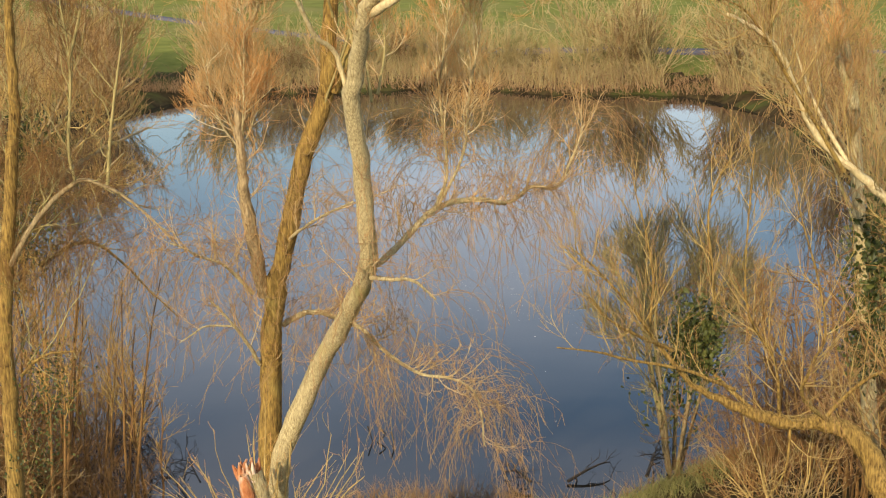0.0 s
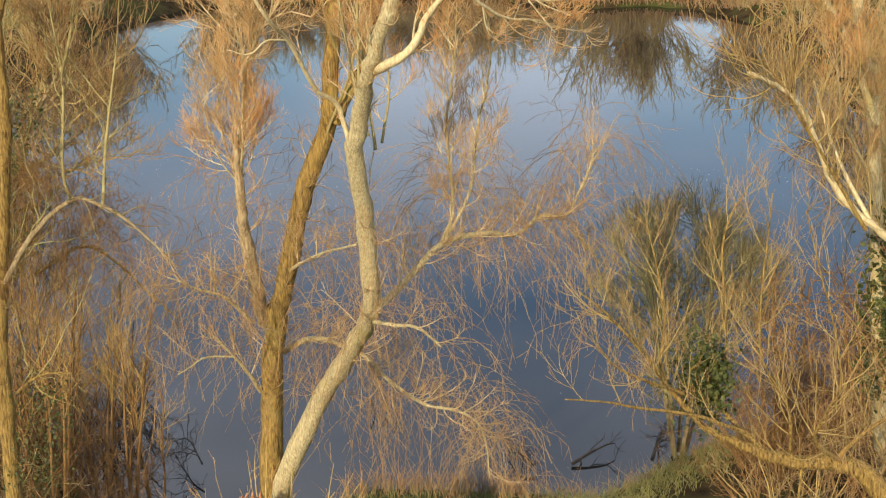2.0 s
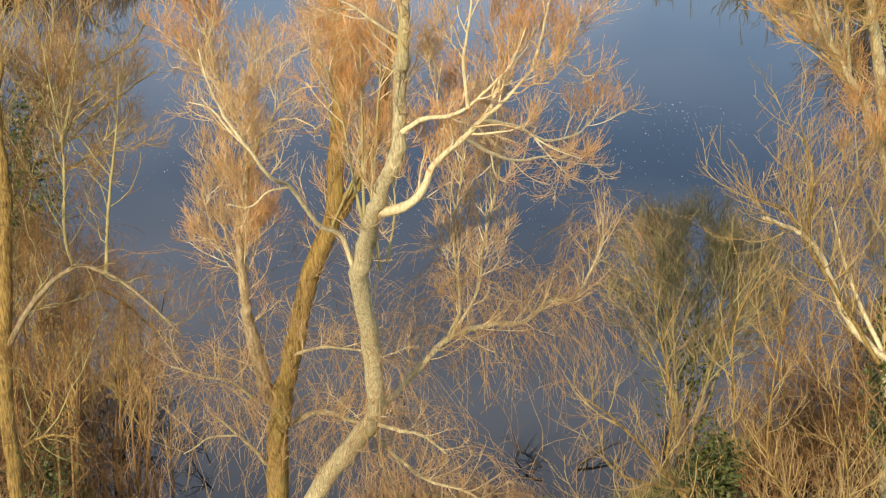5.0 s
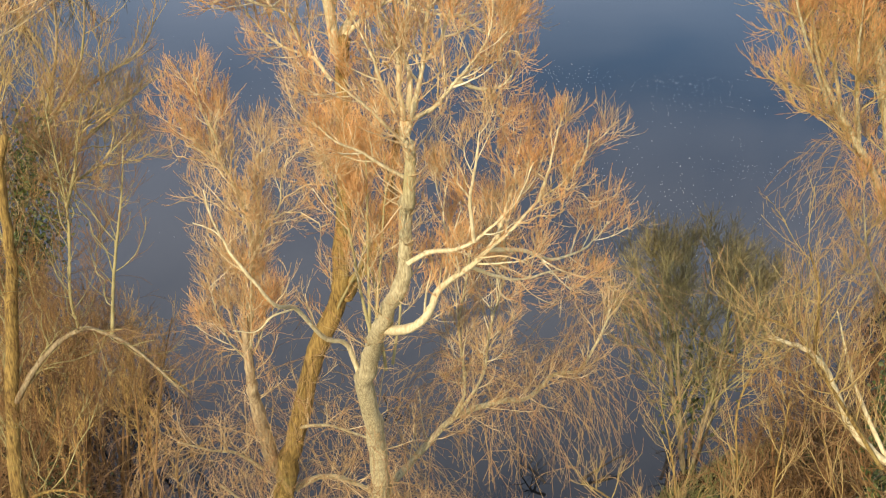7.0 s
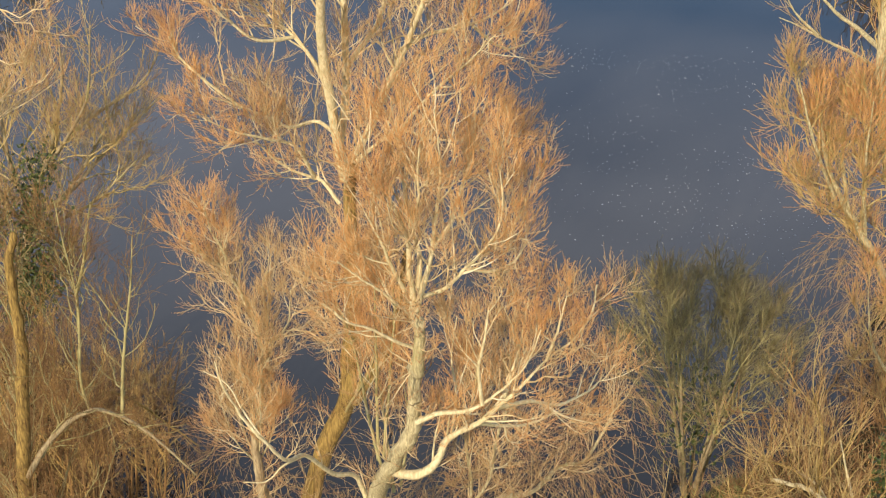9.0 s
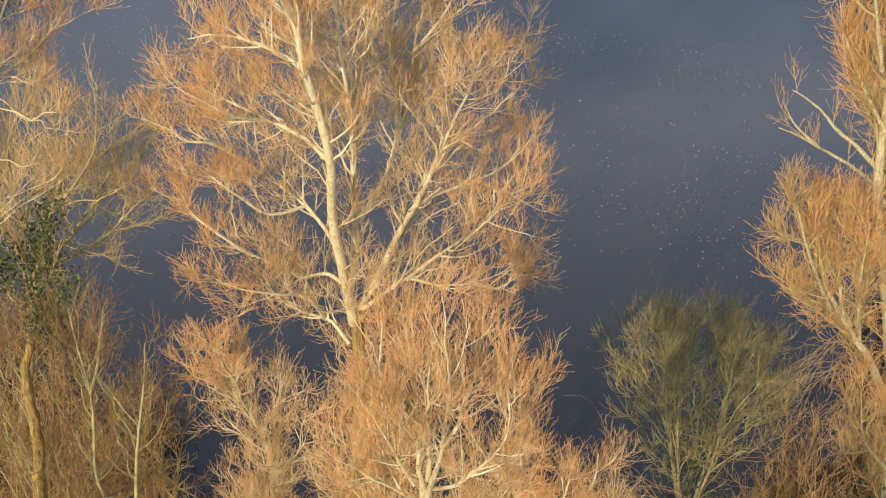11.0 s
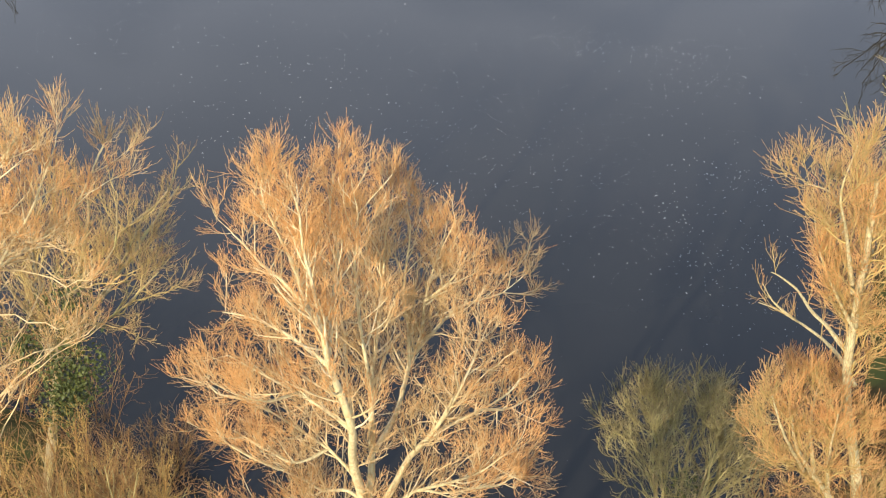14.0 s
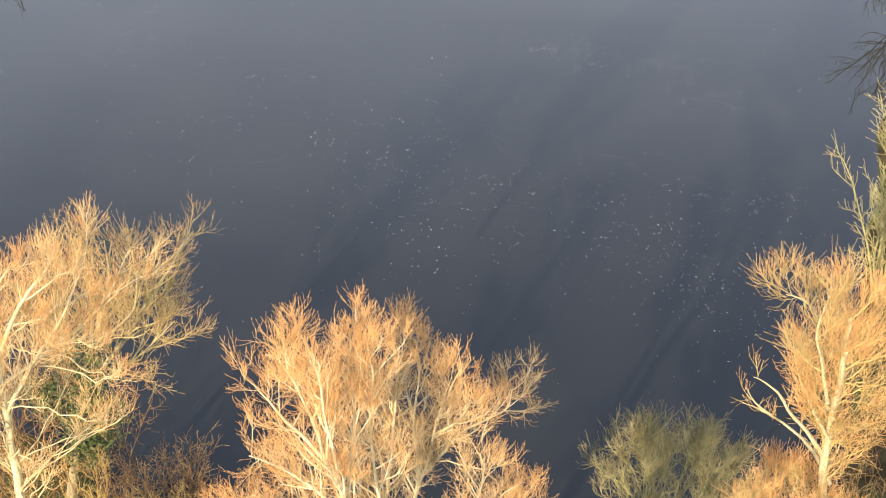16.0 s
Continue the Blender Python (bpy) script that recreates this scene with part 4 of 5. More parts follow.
left_front = Tree("slender_bank_tree", "slender bare tree with sunlit orange twigs", (-8.2, 23.6, 1.4), 14, BARK_PALE)
left_front.limb("trunk", 0.0845, 0.0325, [(-8.01, 23.60, 8.35), (-7.85, 23.50, 10.20), (-7.74, 23.50, 11.79), (-7.65, 23.50, 13.01)], 10, grow=0.5)
left_front.limb("limb", 0.039, 0.00975, [(-7.75, 23.50, 11.66), (-7.21, 23.70, 12.60), (-6.69, 23.90, 13.38), (-6.32, 24.30, 14.18)])
left_front.limb("limb", 0.039, 0.00975, [(-7.69, 23.50, 12.77), (-7.18, 23.30, 13.90), (-6.70, 23.10, 14.70), (-6.40, 23.10, 15.10)])
left_front.limb("limb", 0.0325, 0.00975, [(-7.70, 23.50, 12.29), (-7.06, 24.10, 12.47), (-6.32, 24.70, 12.91), (-5.85, 25.10, 13.76)])
left_front.limb("limb", 0.0325, 0.007, [(-7.65, 23.50, 13.01), (-7.60, 23.50, 13.90), (-7.20, 23.70, 14.60)])
left_front.crown((-7.3, 23.6, 12.1), (1.7, 1.6, 2.2), 52, 0.014)
left_front.grow(per_metre=3.0, shoot=0.5, boughs=5, bough=0.30, tips=2, on_crown=4, rise=0.85, curl=0.24, angle=46, min_r=0.0034, pale=True, long=2.5, reach=0.9, ends=3)

right_tree = Tree("leaning_tree", "bare tree with a long pale leaning limb", (5.7, 17.8, 2.6), 15, BARK_PALE, branch=BRANCH_TAN, twig=TWIG_RED)
right_tree.limb("limb", 0.06, 0.018, [(5.70, 17.60, 6.37), (5.27, 17.60, 7.10), (4.78, 17.60, 7.75), (4.34, 17.50, 8.13), (3.98, 17.50, 8.44), (3.71, 17.40, 8.94), (3.48, 17.30, 9.42), (3.17, 17.20, 9.70), (2.85, 17.10, 9.86)])
right_tree.limb("limb", 0.024, 0.0072, [(3.98, 17.50, 8.44), (3.45, 17.40, 9.48), (3.06, 17.30, 9.87)])
right_tree.limb("limb", 0.03, 0.0072, [(4.34, 17.50, 8.13), (4.00, 17.90, 8.82), (3.79, 18.20, 9.56)])
right_tree.limb("trunk", 0.16, 0.07, [(5.7, 17.8, 2.3), (5.6, 17.7, 4.5), (5.2, 17.6, 5.8)])
right_tree.grow(per_metre=5.0, droop=0.4, fall=1.0, whips=3, pale=True)

right_back = Tree("tall_bank_tree", "tall bare tree with pale limbs by the water", (6.4, 22.6, 1.2), 16, BARK, branch=BRANCH_TAN)
right_back.limb("pale_limb", 0.062, 0.0186, [(5.71, 22.40, 8.19), (5.14, 22.20, 9.45), (4.60, 22.10, 10.29), (4.24, 22.00, 10.94), (3.99, 21.90, 11.82)])
right_back.limb("pale_limb", 0.031, 0.0093, [(4.60, 22.10, 10.29), (4.48, 22.40, 11.07), (4.58, 22.70, 11.64)])
right_back.limb("pale_limb", 0.031, 0.0093, [(4.90, 22.20, 9.79), (4.61, 21.70, 11.09), (4.53, 21.50, 12.08)])
right_back.limb("pale_limb", 0.0279, 0.0093, [(4.44, 22.10, 10.40), (3.91, 21.70, 11.54), (3.61, 21.50, 12.38)])
right_back.limb("trunk", 0.124, 0.03, [(6.29, 22.60, 2.33), (6.05, 22.60, 4.68), (5.90, 22.60, 6.42), (5.73, 22.60, 8.10), (5.45, 22.60, 9.56), (4.80, 22.20, 11.90), (4.64, 22.06, 13.25), (4.52, 21.85, 14.70), (4.46, 21.85, 15.60)], 12, grow=0.6)
right_back.limb("hook_limb", 0.034, 0.0055, [(4.91, 22.20, 11.97), (4.78, 22.60, 12.08), (4.59, 23.00, 12.11), (4.29, 23.30, 12.17), (3.94, 23.40, 12.33), (3.70, 23.40, 12.43)], grow=0.12, host=False)
right_back.limb("hook_limb", 0.02, 0.0055, [(4.20, 23.30, 12.23), (3.89, 23.30, 12.52), (3.68, 23.30, 12.86)], grow=0.12, host=False)
right_back.limb("limb", 0.034, 0.0055, [(4.84, 22.20, 12.35), (4.58, 22.70, 12.52), (4.35, 23.00, 12.62), (4.20, 23.30, 12.73), (3.96, 23.40, 12.89), (3.80, 23.40, 12.98)], grow=0.35, host=False)
right_back.limb("limb", 0.034, 0.0055, [(4.53, 22.00, 13.74), (4.52, 22.80, 14.06), (4.56, 23.60, 14.12), (4.45, 24.10, 13.95), (4.25, 24.20, 13.95)])
right_back.limb("limb", 0.03, 0.0055, [(4.65, 22.00, 13.13), (4.34, 22.10, 13.67), (4.05, 22.20, 14.27), (3.94, 22.30, 14.70)])
right_back.limb("limb", 0.03, 0.0055, [(4.62, 22.00, 13.31), (4.80, 22.40, 13.82), (4.90, 22.80, 14.32), (4.88, 23.00, 14.87)])
right_back.limb("limb", 0.03, 0.0055, [(4.46, 21.90, 13.98), (4.19, 21.70, 14.91), (3.99, 21.60, 15.58), (4.13, 21.80, 16.14)])
right_back.limb("limb", 0.031, 0.0055, [(5.81, 22.60, 7.26), (5.16, 22.00, 8.34), (4.92, 21.80, 9.31)])
right_back.crown((4.95, 22.3, 14.0), (0.85, 0.9, 1.7), 34, 0.013, near=1.3)
right_back.crown((4.45, 22.3, 10.9), (1.0, 1.0, 1.25), 24, 0.013)
right_back.grow(per_metre=3.0, shoot=0.45, boughs=5, bough=0.28, tips=2, on_crown=4, rise=0.8, curl=0.26, angle=46, min_r=0.0034, long=2.2, reach=0.55, long_above=8.0, ends=3, droop=0.4, droop_below=10.0, fall=1.3, whips=3, pale=True)
ivy_on(right_back, smooth_path([(6.05, 22.5, 4.2), (5.98, 22.5, 6.6)], 30), 0.2, 1200, 0.05, (0.16, 0.14, 0.2), right_back.rng)

fallen = Tree("fallen_willow", "half-fallen willow with limbs rising from its lying trunk", (5.4, 19.1, 2.3), 17, BARK_BROWN, branch=BRANCH_TAN, twig=TWIG_RED)
fallen.limb("trunk", 0.2, 0.035, [(5.65, 19.05, 3.19), (5.37, 19.15, 3.70), (5.15, 19.25, 4.20), (4.71, 19.25, 4.52), (4.03, 19.15, 4.60), (3.43, 19.05, 4.84), (2.87, 18.95, 5.15)], 14, grow=0.6)
fallen.limb("limb", 0.035, 0.0075, [(2.87, 18.95, 5.15), (2.42, 18.85, 5.72), (2.16, 18.75, 6.11), (1.66, 18.65, 6.71), (1.28, 18.55, 7.06)])
fallen.limb("limb", 0.03, 0.006, [(2.58, 18.95, 5.50), (2.36, 19.15, 5.85), (2.41, 19.35, 6.54), (2.16, 19.55, 7.71)])
fallen.limb("limb", 0.025, 0.006, [(2.60, 18.85, 5.64), (2.06, 18.45, 5.98), (1.69, 18.15, 6.28), (1.47, 18.05, 6.58)])
fallen.limb("limb_long", 0.025, 0.0075, [(3.39, 18.85, 5.12), (2.70, 18.55, 5.48), (1.97, 18.25, 5.71), (1.58, 18.05, 5.87), (1.10, 17.85, 5.99)], grow=0.25)
fallen.limb("limb", 0.03, 0.0075, [(3.65, 19.05, 4.79), (3.13, 19.45, 5.31), (3.29, 19.85, 5.95), (3.22, 20.05, 7.22), (3.56, 20.25, 7.90)])
fallen.limb("limb", 0.03, 0.0075, [(4.71, 19.25, 4.52), (4.18, 18.65, 5.10), (4.23, 18.35, 5.62), (4.29, 18.15, 6.24), (3.76, 18.05, 8.13)])
fallen.limb("limb", 0.035, 0.01, [(4.56, 19.25, 4.52), (4.99, 19.05, 5.11), (5.48, 18.85, 5.46)])
fallen.limb("limb", 0.025, 0.0075, [(4.03, 19.15, 4.60), (3.87, 18.85, 5.48), (3.45, 18.65, 6.33), (3.48, 18.55, 8.21)])
fallen.limb("limb", 0.025, 0.0075, [(4.26, 17.45, 8.09), (3.65, 17.35, 9.05), (3.35, 17.25, 9.50), (3.09, 17.25, 9.88), (2.72, 17.15, 10.06)])
fallen.limb("limb", 0.025, 0.0075, [(3.35, 17.25, 9.50), (3.35, 17.35, 10.21), (3.21, 17.45, 10.72)])
fallen.limb("limb", 0.02, 0.006, [(4.17, 19.15, 4.60), (4.10, 19.05, 3.99), (3.85, 18.85, 3.69)])
fallen.grow(per_metre=5.0, shoot=0.8, boughs=4, bough=0.4, tips=3, droop=0.3, fall=0.9, whips=3, pale=True)
ivy_on(fallen, smooth_path([(2.95, 19.3, 5.25), (2.97, 19.3, 6.0)], 20), 0.2, 1500, 0.034, (0.17, 0.18, 0.14), fallen.rng)

# ---- round olive bush at the water's edge ----
olive = Tree("olive_bush", "round olive-green leafless bush at the water's edge", (4.2, 29.2, 0.15), 21, BARK_GREY, "trees on the near bank", BRANCH_OLIVE, TWIG_OLIVE, "bush")
orng = random.Random(22)
for k in range(9):
    a, out = k * 0.7 + orng.uniform(-0.2, 0.2), orng.uniform(0.5, 1.2)
    dx, dy = math.cos(a) * out, math.sin(a) * out
    olive.limb("stem", 0.045, 0.018, [(4.2 + dx * 0.15, 29.2 + dy * 0.15, 0.05), (4.2 + dx * 0.45, 29.2 + dy * 0.45, 1.2), (4.2 + dx * 0.8, 29.2 + dy * 0.8, 2.4), (4.2 + dx, 29.2 + dy, 3.5)], 7, grow=0.6)
olive.crown((4.1, 29.4, 3.4), (2.1, 1.9, 2.1), 75, 0.017, -0.35, reach=0.8)
olive.grow(per_metre=2.6, shoot=0.75, boughs=4, bough=0.4, tips=2, tip=0.3, min_r=0.0055, rise=0.7, angle=46, curl=0.35, on_crown=4, pale=True)
ivy_on(olive, smooth_path([(4.1, 29.0, 1.2), (4.2, 29.0, 3.0)], 20), 0.2, 420, 0.05, (0.3, 0.3, 0.3), olive.rng)


# ---- undergrowth on the near bank ----
def at_land(x, y, turn=0.0, size=1.0):
    z = float(land(np.array([x]), np.array([y]))[0])
    return Matrix.Translation((x, y, z)) @ Matrix.Rotation(turn, 4, "Z") @ Matrix.Scale(size, 4)


# Thicket and osier wood is dark brown to stand in for shade low down.
low_shrub = shrub("thicket_shrub", "tangled brown leafless thicket shrub", (0, 0, 0), 2.2, 1.5, 13, 31, TWIG_BROWN, TWIG_BROWN, boughs=8, tips=4, min_r=0.0050, bough=0.9, tip=0.4, group="undergrowth on the near bank", curl=0.75, rise=0.35)
pale_shrub = shrub("sallow_shrub", "sunlit sallow shrub with crooked tan shoots", (0, 0, 0), 3.0, 1.4, 11, 32, BRANCH_TAN, TWIG_TAN, boughs=8, tips=4, min_r=0.0036, bough=0.9, tip=0.4, group="undergrowth on the near bank", curl=0.75, rise=0.3)
osier = shrub("osier_shrub", "leafless osier shrub with orange-brown shoots at the water's edge", (0, 0, 0), 2.7, 1.5, 14, 33, TWIG_BROWN, TWIG_RED, boughs=7, tips=3, min_r=0.0062, bough=0.85, tip=0.4, group="undergrowth on the near bank", curl=0.55, rise=0.35, lean=0.45)
spots = random.Random(5)
low_shrub.ob.matrix_basis = at_land(-8.0, 31.6)
for x, y, s in ((-9.6, 33.0, 1.2), (-11.2, 31.0, 1.3), (-8.8, 29.4, 1.1), (-10.4, 27.4, 1.3), (-8.2, 26.4, 1.1), (-9.4, 24.4, 1.5), (-12, 34, 1.4), (-7.7, 24.2, 0.9), (-6.7, 26.8, 0.8), (-6.1, 25.6, 0.7), (-7.6, 27.4, 0.9),
                (5.7, 26.8, 0.9), (7.0, 25.8, 1.1), (4.9, 24.8, 0.8), (6.8, 29.8, 0.9), (8.6, 30.5, 1.1), (6.4, 24.4, 2.0), (7.8, 26.6, 2.0), (5.6, 25.8, 1.3), (7.6, 21.6, 2.0)):
    copy_thing(low_shrub.ob, at_land(x, y, spots.random() * 6, s))
pale_shrub.ob.matrix_basis = at_land(-7.4, 22.6)
for x, y, s in ((-8.8, 21.6, 1.0), (4.9, 22.0, 0.9), (6.6, 21.0, 1.2), (7.4, 23.6, 1.1)):
    copy_thing(pale_shrub.ob, at_land(x, y, spots.random() * 6, s))

osier.ob.matrix_basis = at_land(-7.6, 28.8)
for x, y, s in ((-7.7, 32.0, 1.0), (-8.2, 30.2, 1.1), (-8.7, 28.0, 1.0), (-9.4, 26.0, 1.0), (5.4, 27.6, 0.8), (6.6, 26.9, 1.0)):
    copy_thing(osier.ob, at_land(x, y, spots.random() * 6, s))

# Stems take the dark brown twig colour as shade under the lit tops.
sapling = shrub("alder_sapling", "slender leafless sapling with shade-darkened stems and fine tan twigs", (0, 0, 0), 5.6, 1.1, 3, 34, TWIG_HAZEL, TWIG_HAZEL, stem=TWIG_BROWN, boughs=15, tips=6, min_r=0.0040, bough=1.0, tip=0.36, bare=0.5, group="saplings on the near bank", curl=0.4, rise=0.7, category="sapling", lean=0.2)
sapling.ob.matrix_basis = at_land(-6.3, 26.6)
for x, y, s in ((-7.3, 25.8, 1.05), (-7.9, 28.2, 1.0), (-6.9, 24.2, 0.95), (-8.6, 24.9, 1.1), (-9.6, 27.6, 1.0), (-8.2, 26.8, 1.1), (-7.0, 27.6, 0.9), (-9.0, 29.0, 1.0), (-5.8, 27.0, 0.8), (-7.4, 29.4, 0.8), (6.6, 24.6, 0.9), (5.6, 26.6, 0.8), (7.8, 25.2, 1.0), (7.4, 28.0, 0.9)):
    copy_thing(sapling.ob, at_land(x, y, spots.random() * 6, s))

# ---- far and side banks ----
far_kinds = [
    shrub("bank_shrub", "brown leafless shrub on the bank of the pond", (0, 0, 0), 6.5, 3.0, 18, 41, TWIG_TAN, TWIG_BROWN, boughs=9, tips=4, min_r=0.016, bough=2.2, tip=1.0, group="shrubs round the pond", curl=0.5),
    shrub("bank_alder", "pale-stemmed leafless alder on the bank of the pond", (0, 0, 0), 8.5, 2.2, 9, 42, BRANCH_TAN, TWIG_TAN, boughs=11, tips=4, min_r=0.015, bough=2.0, tip=1.0, group="shrubs round the pond", curl=0.45),
    shrub("bank_willow", "olive leafless willow scrub on the bank of the pond", (0, 0, 0), 5.0, 3.2, 12, 43, FAR_OLIVE, FAR_OLIVE, boughs=9, tips=3, min_r=0.017, bough=1.8, tip=0.9, group="shrubs round the pond", curl=0.5),
]
places = []
for k in range(72):
    x = -33 + k * 0.82 + spots.uniform(-0.6, 0.6)
    edge = float(np.interp(x, [-33, -21, -18, -8, 0, 4, 8, 12, 15, 17.4, 26], [96, 98, 101, 103, 105, 101, 98, 99, 97, 93, 92]))
    if abs(x + 20.8) < 2.8 or abs(x - 15.2) < 1.7:
        continue
    tall = 1.0 if 8 < x < 20 or x < -15 else 0.68
    kind = spots.choice((0, 1, 2, 2, 2))
    places.append((x, edge + spots.uniform(0.4, 7.0), kind, spots.uniform(0.85, 1.2) * tall * (0.85, 0.62, 1.1)[kind]))
for x, y in ((-29, 53), (-28, 58), (-23.6, 64), (-23.5, 70), (-22.0, 77), (-23, 84), (-22.5, 90), (-26, 66), (-27, 76), (-27, 88), (-31, 60), (-30, 95), (-23.6, 96), (-32, 51)):
    places.append((x, y, spots.choice((0, 0, 0, 1, 2)), spots.uniform(0.75, 1.0)))
for x, y, s in ((11.2, 33, 0.5), (13.6, 36.5, 0.5), (15.0, 40, 0.55), (17.2, 43.5, 0.45), (18.0, 47, 0.5), (18.2, 51, 0.6), (16.3, 57, 0.75), (18.8, 59, 0.6), (18.8, 64, 0.7), (17.8, 70, 0.8), (18.6, 77, 0.8), (18.8, 84, 0.8), (20.0, 44, 0.7), (20, 52, 0.8), (21, 61, 0.9), (20, 70, 1.0), (20.5, 80, 1.0), (20, 90, 0.9), (14.8, 36, 0.7), (11.6, 32, 0.6)):
    places.append((x, y, spots.choice((0, 0, 1, 2)), s))
used = set()
for x, y, kind, s in places:
    m = at_land(x, y, spots.random() * 6, s)
    if kind not in used:
        used.add(kind)
        far_kinds[kind].ob.matrix_basis = m
    else:
        copy_thing(far_kinds[kind].ob, m)


leaning_willow = shrub("waterside_willow", "yellow-olive leafless willow leaning over the water", (0, 0, 0), 8.0, 2.7, 20, 44, BRANCH_OLIVE, FAR_OLIVE, boughs=14, tips=6, min_r=0.0085, bough=1.3, tip=0.5, group="shrubs round the pond", curl=0.4, rise=0.6, category="tree")
leaning_willow.ob.matrix_basis = at_land(11.7, 40.0)


# ---- reeds, grass, path ----
def blades(name, label, category, mat, xy, height, thick, seed, lean=0.35):
    rng = np.random.default_rng(seed)
    n = len(xy)
    z = land(xy[:, 0], xy[:, 1])
    h = height * (0.5 + 0.7 * rng.random(n))
    d = rng.normal(size=(n, 2)) * lean
    u = np.linspace(0, 1, 3)
    c = np.zeros((n, 3, 3))
    c[..., :2] = xy[:, None] + d[:, None] * (h[:, None, None] * (u ** 2)[None, :, None])
    c[..., 2] = z[:, None] - 0.02 + h[:, None] * u[None]
    r = thick * np.array([1, 0.8, 0.25])[None] * (0.7 + 0.6 * rng.random(n))[:, None]
    v, q = tubes(c, r, 3)
    return tagged(mesh_object(name, v, q, mat), label, category, kind="stuff")


def scatter(seed, n, x0, x1, back, front, clump=0.0):
    """Places near the waterline of the near bank, from back metres inland to front metres out."""
    rng = np.random.default_rng(seed)
    x = rng.uniform(x0, x1, n)
    if clump:
        x = np.round(x / clump) * clump + rng.normal(size=n) * clump * 0.22
    edge = np.interp(x, SHORE[1:15, 0], SHORE[1:15, 1])
    return np.stack([x, edge - rng.uniform(-front, back, n)], -1)


blades("reeds", "dry reddish reeds at the edge of the water", "reeds", REED, np.vstack([scatter(51, 650, -2.4, 1.2, 0.7, 0.15, 0.25), scatter(52, 250, -9, -4, 0.6, 0.1), scatter(53, 200, 1.5, 6, 0.5, 0.1)]), 0.5, 0.005, 54)
blades("bank_grass", "rough winter grass on the near bank", "grass", GRASS, np.vstack([scatter(55, 3600, -10, 9, 2.0, 0.0, 0.35), scatter(56, 2500, 1.5, 7, 1.6, 0.05, 0.3)]), 0.22, 0.005, 57, 0.6)
rng_far = np.random.default_rng(58)
fx = rng_far.uniform(-30, 24, 5200)
fy = np.interp(fx, [-33, -21, -18, -8, 0, 4, 8, 12, 15, 17.4, 26], [96, 98, 101, 103, 105, 101, 98, 99, 97, 93, 92]) + rng_far.exponential(2.4, 5200)
blades("far_reeds", "dry tawny reeds and rank grass along the far bank", "reeds", REED, np.stack([fx, fy], -1), 0.5, 0.018, 59, 0.7)
sx = rng_far.uniform(-32, 26, 7500)
open_at = (np.abs(sx + 20.8) > 2.4) & (np.abs(sx - 15.2) > 1.5)
sx = sx[open_at]
sy = np.interp(sx, [-33, -21, -18, -8, 0, 4, 8, 12, 15, 17.4, 26], [96, 98, 101, 103, 105, 101, 98, 99, 97, 93, 92]) + 0.5 + rng_far.exponential(2.2, len(sx))
half = len(sx) // 2
blades("far_scrub", "dense olive and tan willow scrub along the far bank", "scrub", FAR_OLIVE, np.stack([sx, sy], -1)[:half], 1.7, 0.018, 60, 0.45)
blades("far_scrub", "dense brown leafless scrub along the far bank", "scrub", TWIG_TAN, np.stack([sx, sy], -1)[half:], 1.5, 0.018, 63, 0.5)

pw = smooth_path([(-60, 196, 0), (-38.8, 163, 0), (-28.9, 147.7, 0), (-16, 130, 0), (-4, 118.5, 0), (5, 114.5, 0), (15, 110.8, 0), (27, 105, 0), (45, 98, 0)], 90)
side = unit(np.cross(np.gradient(pw, axis=0), np.array([0, 0, 1.0]))) * 1.1
rows = np.stack([pw - side, pw + side], 1)
rows[..., 2] = land(rows[..., 0], rows[..., 1]) + 0.06
rows = np.concatenate([rows[:, :1] - np.array([0, 0, 0.3]), rows, rows[:, 1:] - np.array([0, 0, 0.3])], 1)
pi = np.arange(360).reshape(90, 4)
pq = np.stack([pi[:-1, :-1], pi[:-1, 1:], pi[1:, 1:], pi[1:, :-1]], -1).reshape(-1, 4)
tagged(mesh_object("footpath", rows.reshape(-1, 3), pq, PATH_MAT), "grey tarmac footpath across the meadow", "path", kind="structure")


# ---- split stump and its sprouts ----
stump = thing("broken_stump", "broken willow stump with split red wood at its top", "stump", (-2.72, 19.25, 2.3))
srng = np.random.default_rng(61)
sc = smooth_path([(-2.66, 19.3, 2.2), (-2.70, 19.27, 3.4), (-2.79, 19.2, 4.0)], 12)
v, q = tubes(sc[None], np.linspace(0.22, 0.16, 12)[None], 14, 0.05, srng)
mesh_object("trunk", v - np.array(stump.location), q, BARK, stump)
ring = v[-14:]
core = []
for j in range(26):
    a = srng.random() * 6.28
    rr = math.sqrt(srng.random()) * 0.135
    p = sc[-1] + np.array([math.cos(a) * rr, math.sin(a) * rr, -0.12])
    core.append(np.linspace(p, p + np.array([srng.normal() * 0.03 - 0.02, srng.normal() * 0.03, 0.12 + srng.random() * 0.16]), 3))
v2, q2 = tubes(np.stack(core), np.tile([0.045, 0.036, 0.012], (26, 1)), 5, 0.2, srng)
mesh_object("split_wood", v2 - np.array(stump.location), q2, CUT_WOOD, stump, "splintered red and cream heartwood")
face = smooth_path([(-2.74, 19.10, 3.3), (-2.80, 19.05, 3.7), (-2.84, 19.03, 4.0)], 6)
v3, q3 = tubes(face[None], np.array([[0.05, 0.08, 0.09, 0.09, 0.08, 0.05]]), 9, 0.12, srng)
mesh_object("torn_face", v3 - np.array(stump.location), q3, CUT_WOOD, stump, "torn red wood where a stem broke off")
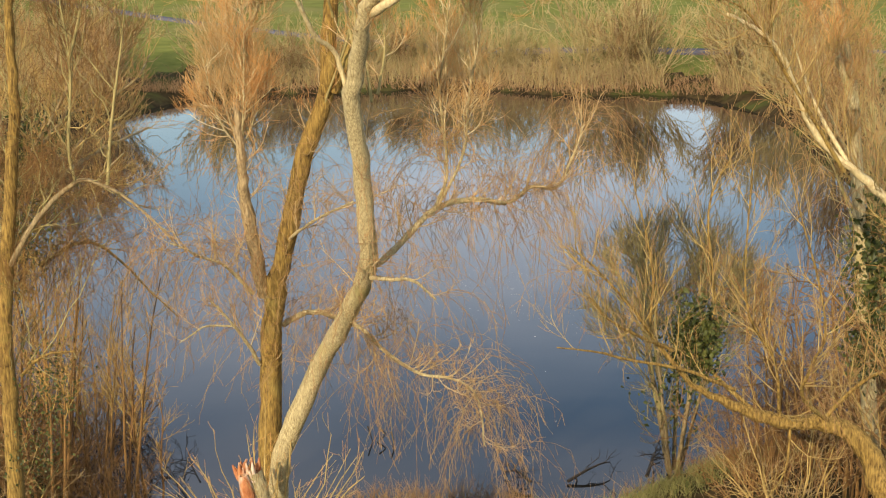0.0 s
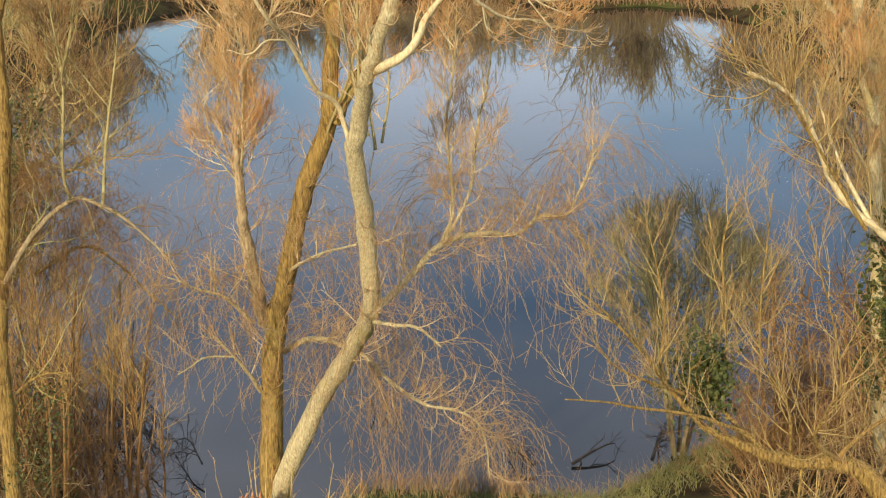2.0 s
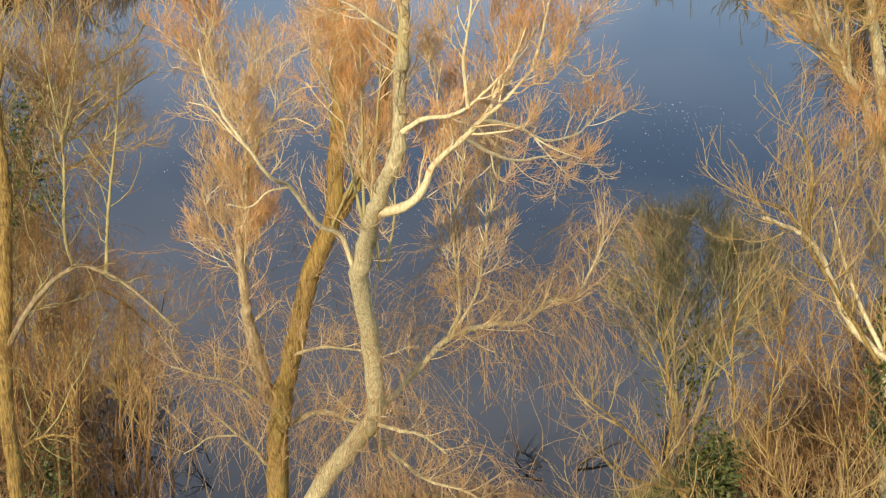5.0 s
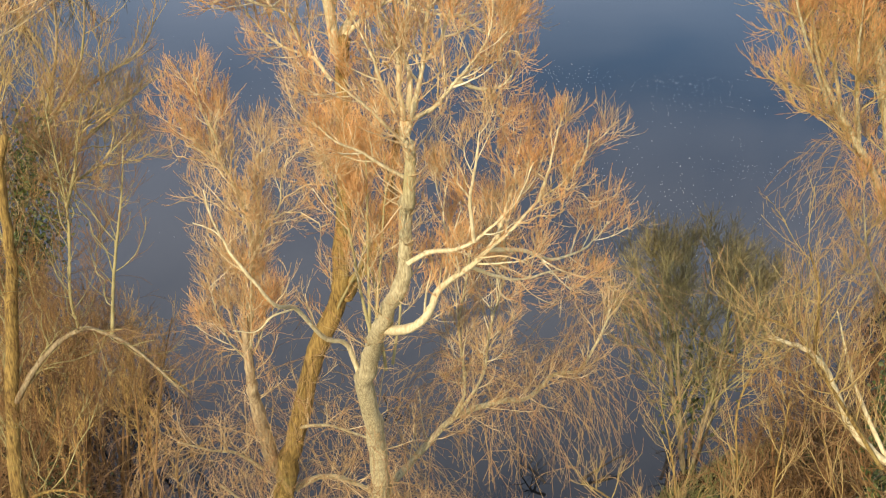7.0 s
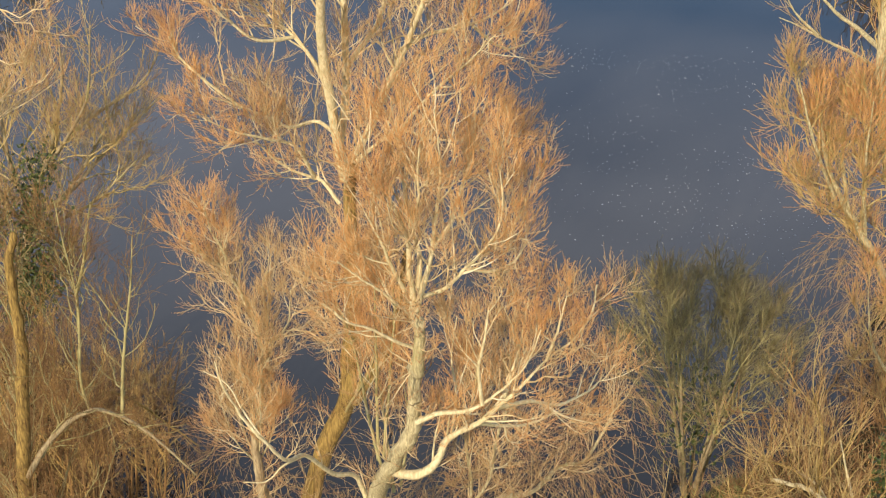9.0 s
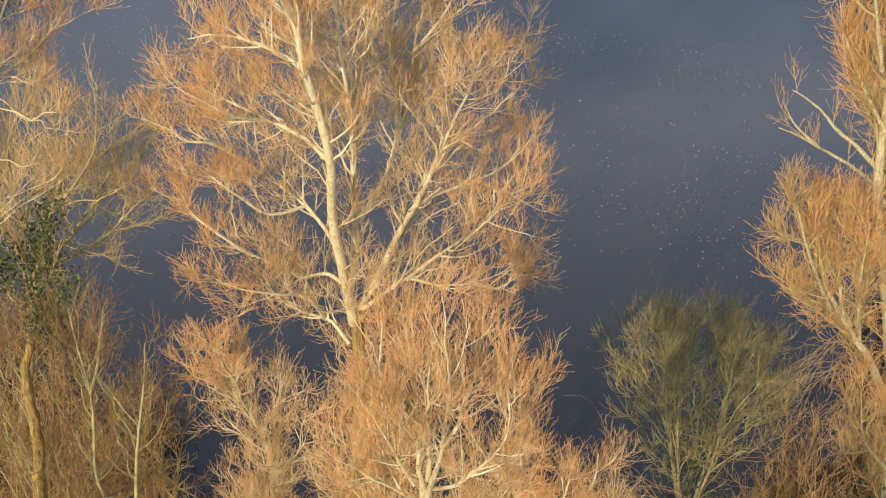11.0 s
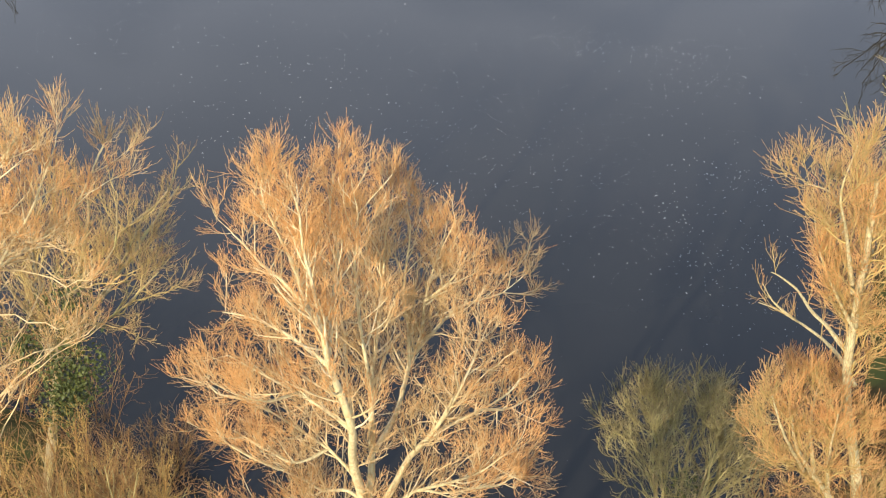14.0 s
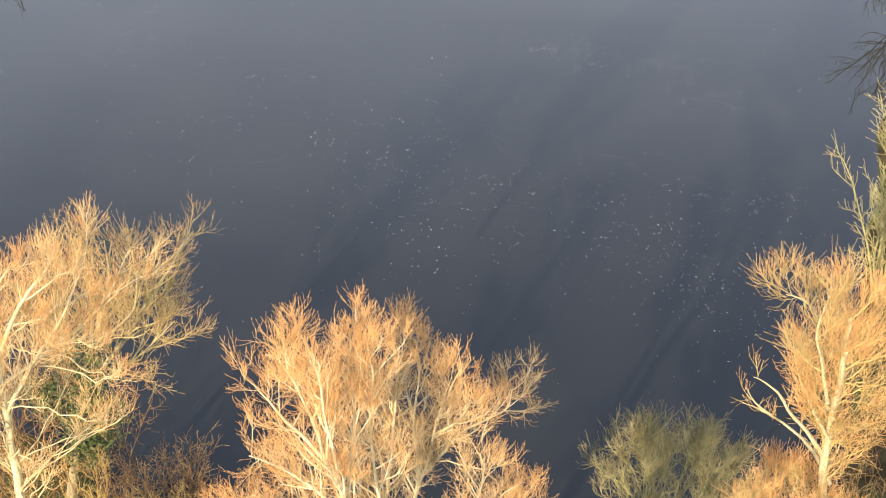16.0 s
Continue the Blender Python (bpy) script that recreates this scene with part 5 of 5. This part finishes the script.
shrub("stump_sprout_clump", "clump of straight yellow-green willow shoots by the stump", (-2.6, 19.6, 2.35), 2.3, 1.5, 26, 62, BRANCH_TAN, TWIG, boughs=4, tips=2, min_r=0.0032, bough=0.5, tip=0.3, group="undergrowth on the near bank", lean=0.25)


# ---- dead wood in the water ----
def dead_branch(label, points, r, twigs, seed):
    rng = np.random.default_rng(seed)
    p = smooth_path(points, 12)
    ob = thing("dead_branch", label, "branch", tuple(p[0]), "dead wood in the pond")
    v, q = tubes(p[None], np.linspace(r, r * 0.3, 12)[None], 6, 0.08, rng)
    mesh_object("stick", v - p[0], q, DEAD, ob)
    if twigs:
        s, sr = sprout(p[None], np.linspace(r, r * 0.3, 12)[None], rng, twigs, 0.6, 55, 0.2, 0.5, 5, 0.1, 0.6, 0.3)
        b, br = sprout(s, sr, rng, 5, 0.35, 45, 0.1, 0.5, 4, 0.2, 0.6, 0.4)
        v, q = tubes(s, np.maximum(sr, 0.005), 4)
        tagged(mesh_object("side_branch", v - p[0], q, DEAD, ob), kind="stuff")
        v, q = tubes(b, np.maximum(br, 0.004), 3)
        tagged(mesh_object("twig", v - p[0], q, DEAD, ob), kind="stuff")


dead_branch("black bent stick standing in the water", [(-2.1, 31.4, 0.34), (-2.02, 31.35, 0.1), (-1.98, 31.3, -0.1)], 0.02, 0, 71)
dead_branch("black bent stick standing in the water", [(-1.85, 31.4, 0.30), (-1.72, 31.35, 0.16), (-1.9, 31.3, 0.0), (-2.0, 31.3, -0.1)], 0.02, 0, 72)
dead_branch("black stick standing in the water", [(-1.58, 31.1, 0.3), (-1.53, 31.1, 0.1), (-1.58, 31.1, -0.1)], 0.02, 0, 73)
dead_branch("fallen black branch lying half in the water", [(2.05, 28.75, 0.05), (2.4, 29.0, 0.16), (2.75, 29.25, 0.22), (2.95, 29.4, 0.2)], 0.035, 4, 74)
dead_branch("fallen black branch lying half in the water", [(1.3, 28.5, 0.15), (1.05, 28.8, 0.25), (0.8, 29.2, 0.1)], 0.035, 9, 75)
dead_branch("twiggy black branch lying half in the water", [(3.6, 28.6, 0.2), (3.8, 29.2, 0.4), (3.9, 29.9, 0.2)], 0.04, 10, 76)
for x, y, k in ((-5.2, 28.8, 77), (-6.2, 29.2, 78), (-7.2, 28.7, 79), (-6.8, 30.0, 80)):
    dead_branch("twiggy black branch lying half in the water", [(x, y - 0.5, 0.3), (x - 0.4, y + 0.3, 0.45), (x - 0.9, y + 1.0, 0.1)], 0.02, 16, k)

# ---- foam on the water ----
frng = np.random.default_rng(91)
drift = ((1.5, 54.0, 1.6, 0.7, 45), (4.6, 53.2, 2.2, 0.6, 75), (7.4, 51.4, 1.8, 1.0, 70), (-3.0, 43.6, 2.5, 1.2, 70), (3.4, 43.6, 3.2, 1.8, 150), (7.2, 41.8, 2.4, 1.5, 120),
         (7.0, 40.0, 1.8, 1.1, 60), (9.2, 38.4, 1.8, 1.2, 70), (8.4, 45.0, 0.8, 0.5, 45), (-6.0, 52.0, 3.5, 2.0, 110), (-9.0, 47.0, 3.0, 2.0, 60), (-14.5, 54.0, 3.0, 1.5, 60), (-4.0, 46.5, 3.0, 1.4, 80), (2.0, 47.5, 3.5, 1.5, 120), (0.0, 45.0, 9.0, 6.0, 160))
fx = np.concatenate([x + frng.normal(size=k + k // 2) * sx for x, y, sx, sy, k in drift])
fy = np.concatenate([y + frng.normal(size=k + k // 2) * sy for x, y, sx, sy, k in drift])
n = len(fx)
a = np.arange(4) * np.pi / 2
size = 0.0062 + 0.009 * frng.random(n) ** 3
fv = np.zeros((n, 2, 4, 3))
fv[..., 0] = fx[:, None, None] + np.cos(a) * size[:, None, None] * np.array([1.0, 0.7])[None, :, None] * 1.3
fv[..., 1] = fy[:, None, None] + np.sin(a) * size[:, None, None] * np.array([1.0, 0.7])[None, :, None]
fv[..., 2] = np.array([0.001, 0.008])[None, :, None]
fi = np.arange(n * 8).reshape(n, 2, 4)
fq = np.stack([fi[:, 0], np.roll(fi[:, 0], -1, 1), np.roll(fi[:, 1], -1, 1), fi[:, 1]], -1).reshape(-1, 4)
cap = fi[:, 1]
tagged(mesh_object("foam_flecks", fv.reshape(-1, 3), np.vstack([fq, cap]), FOAM), "white flecks of foam drifting on the pond", "foam", kind="stuff")
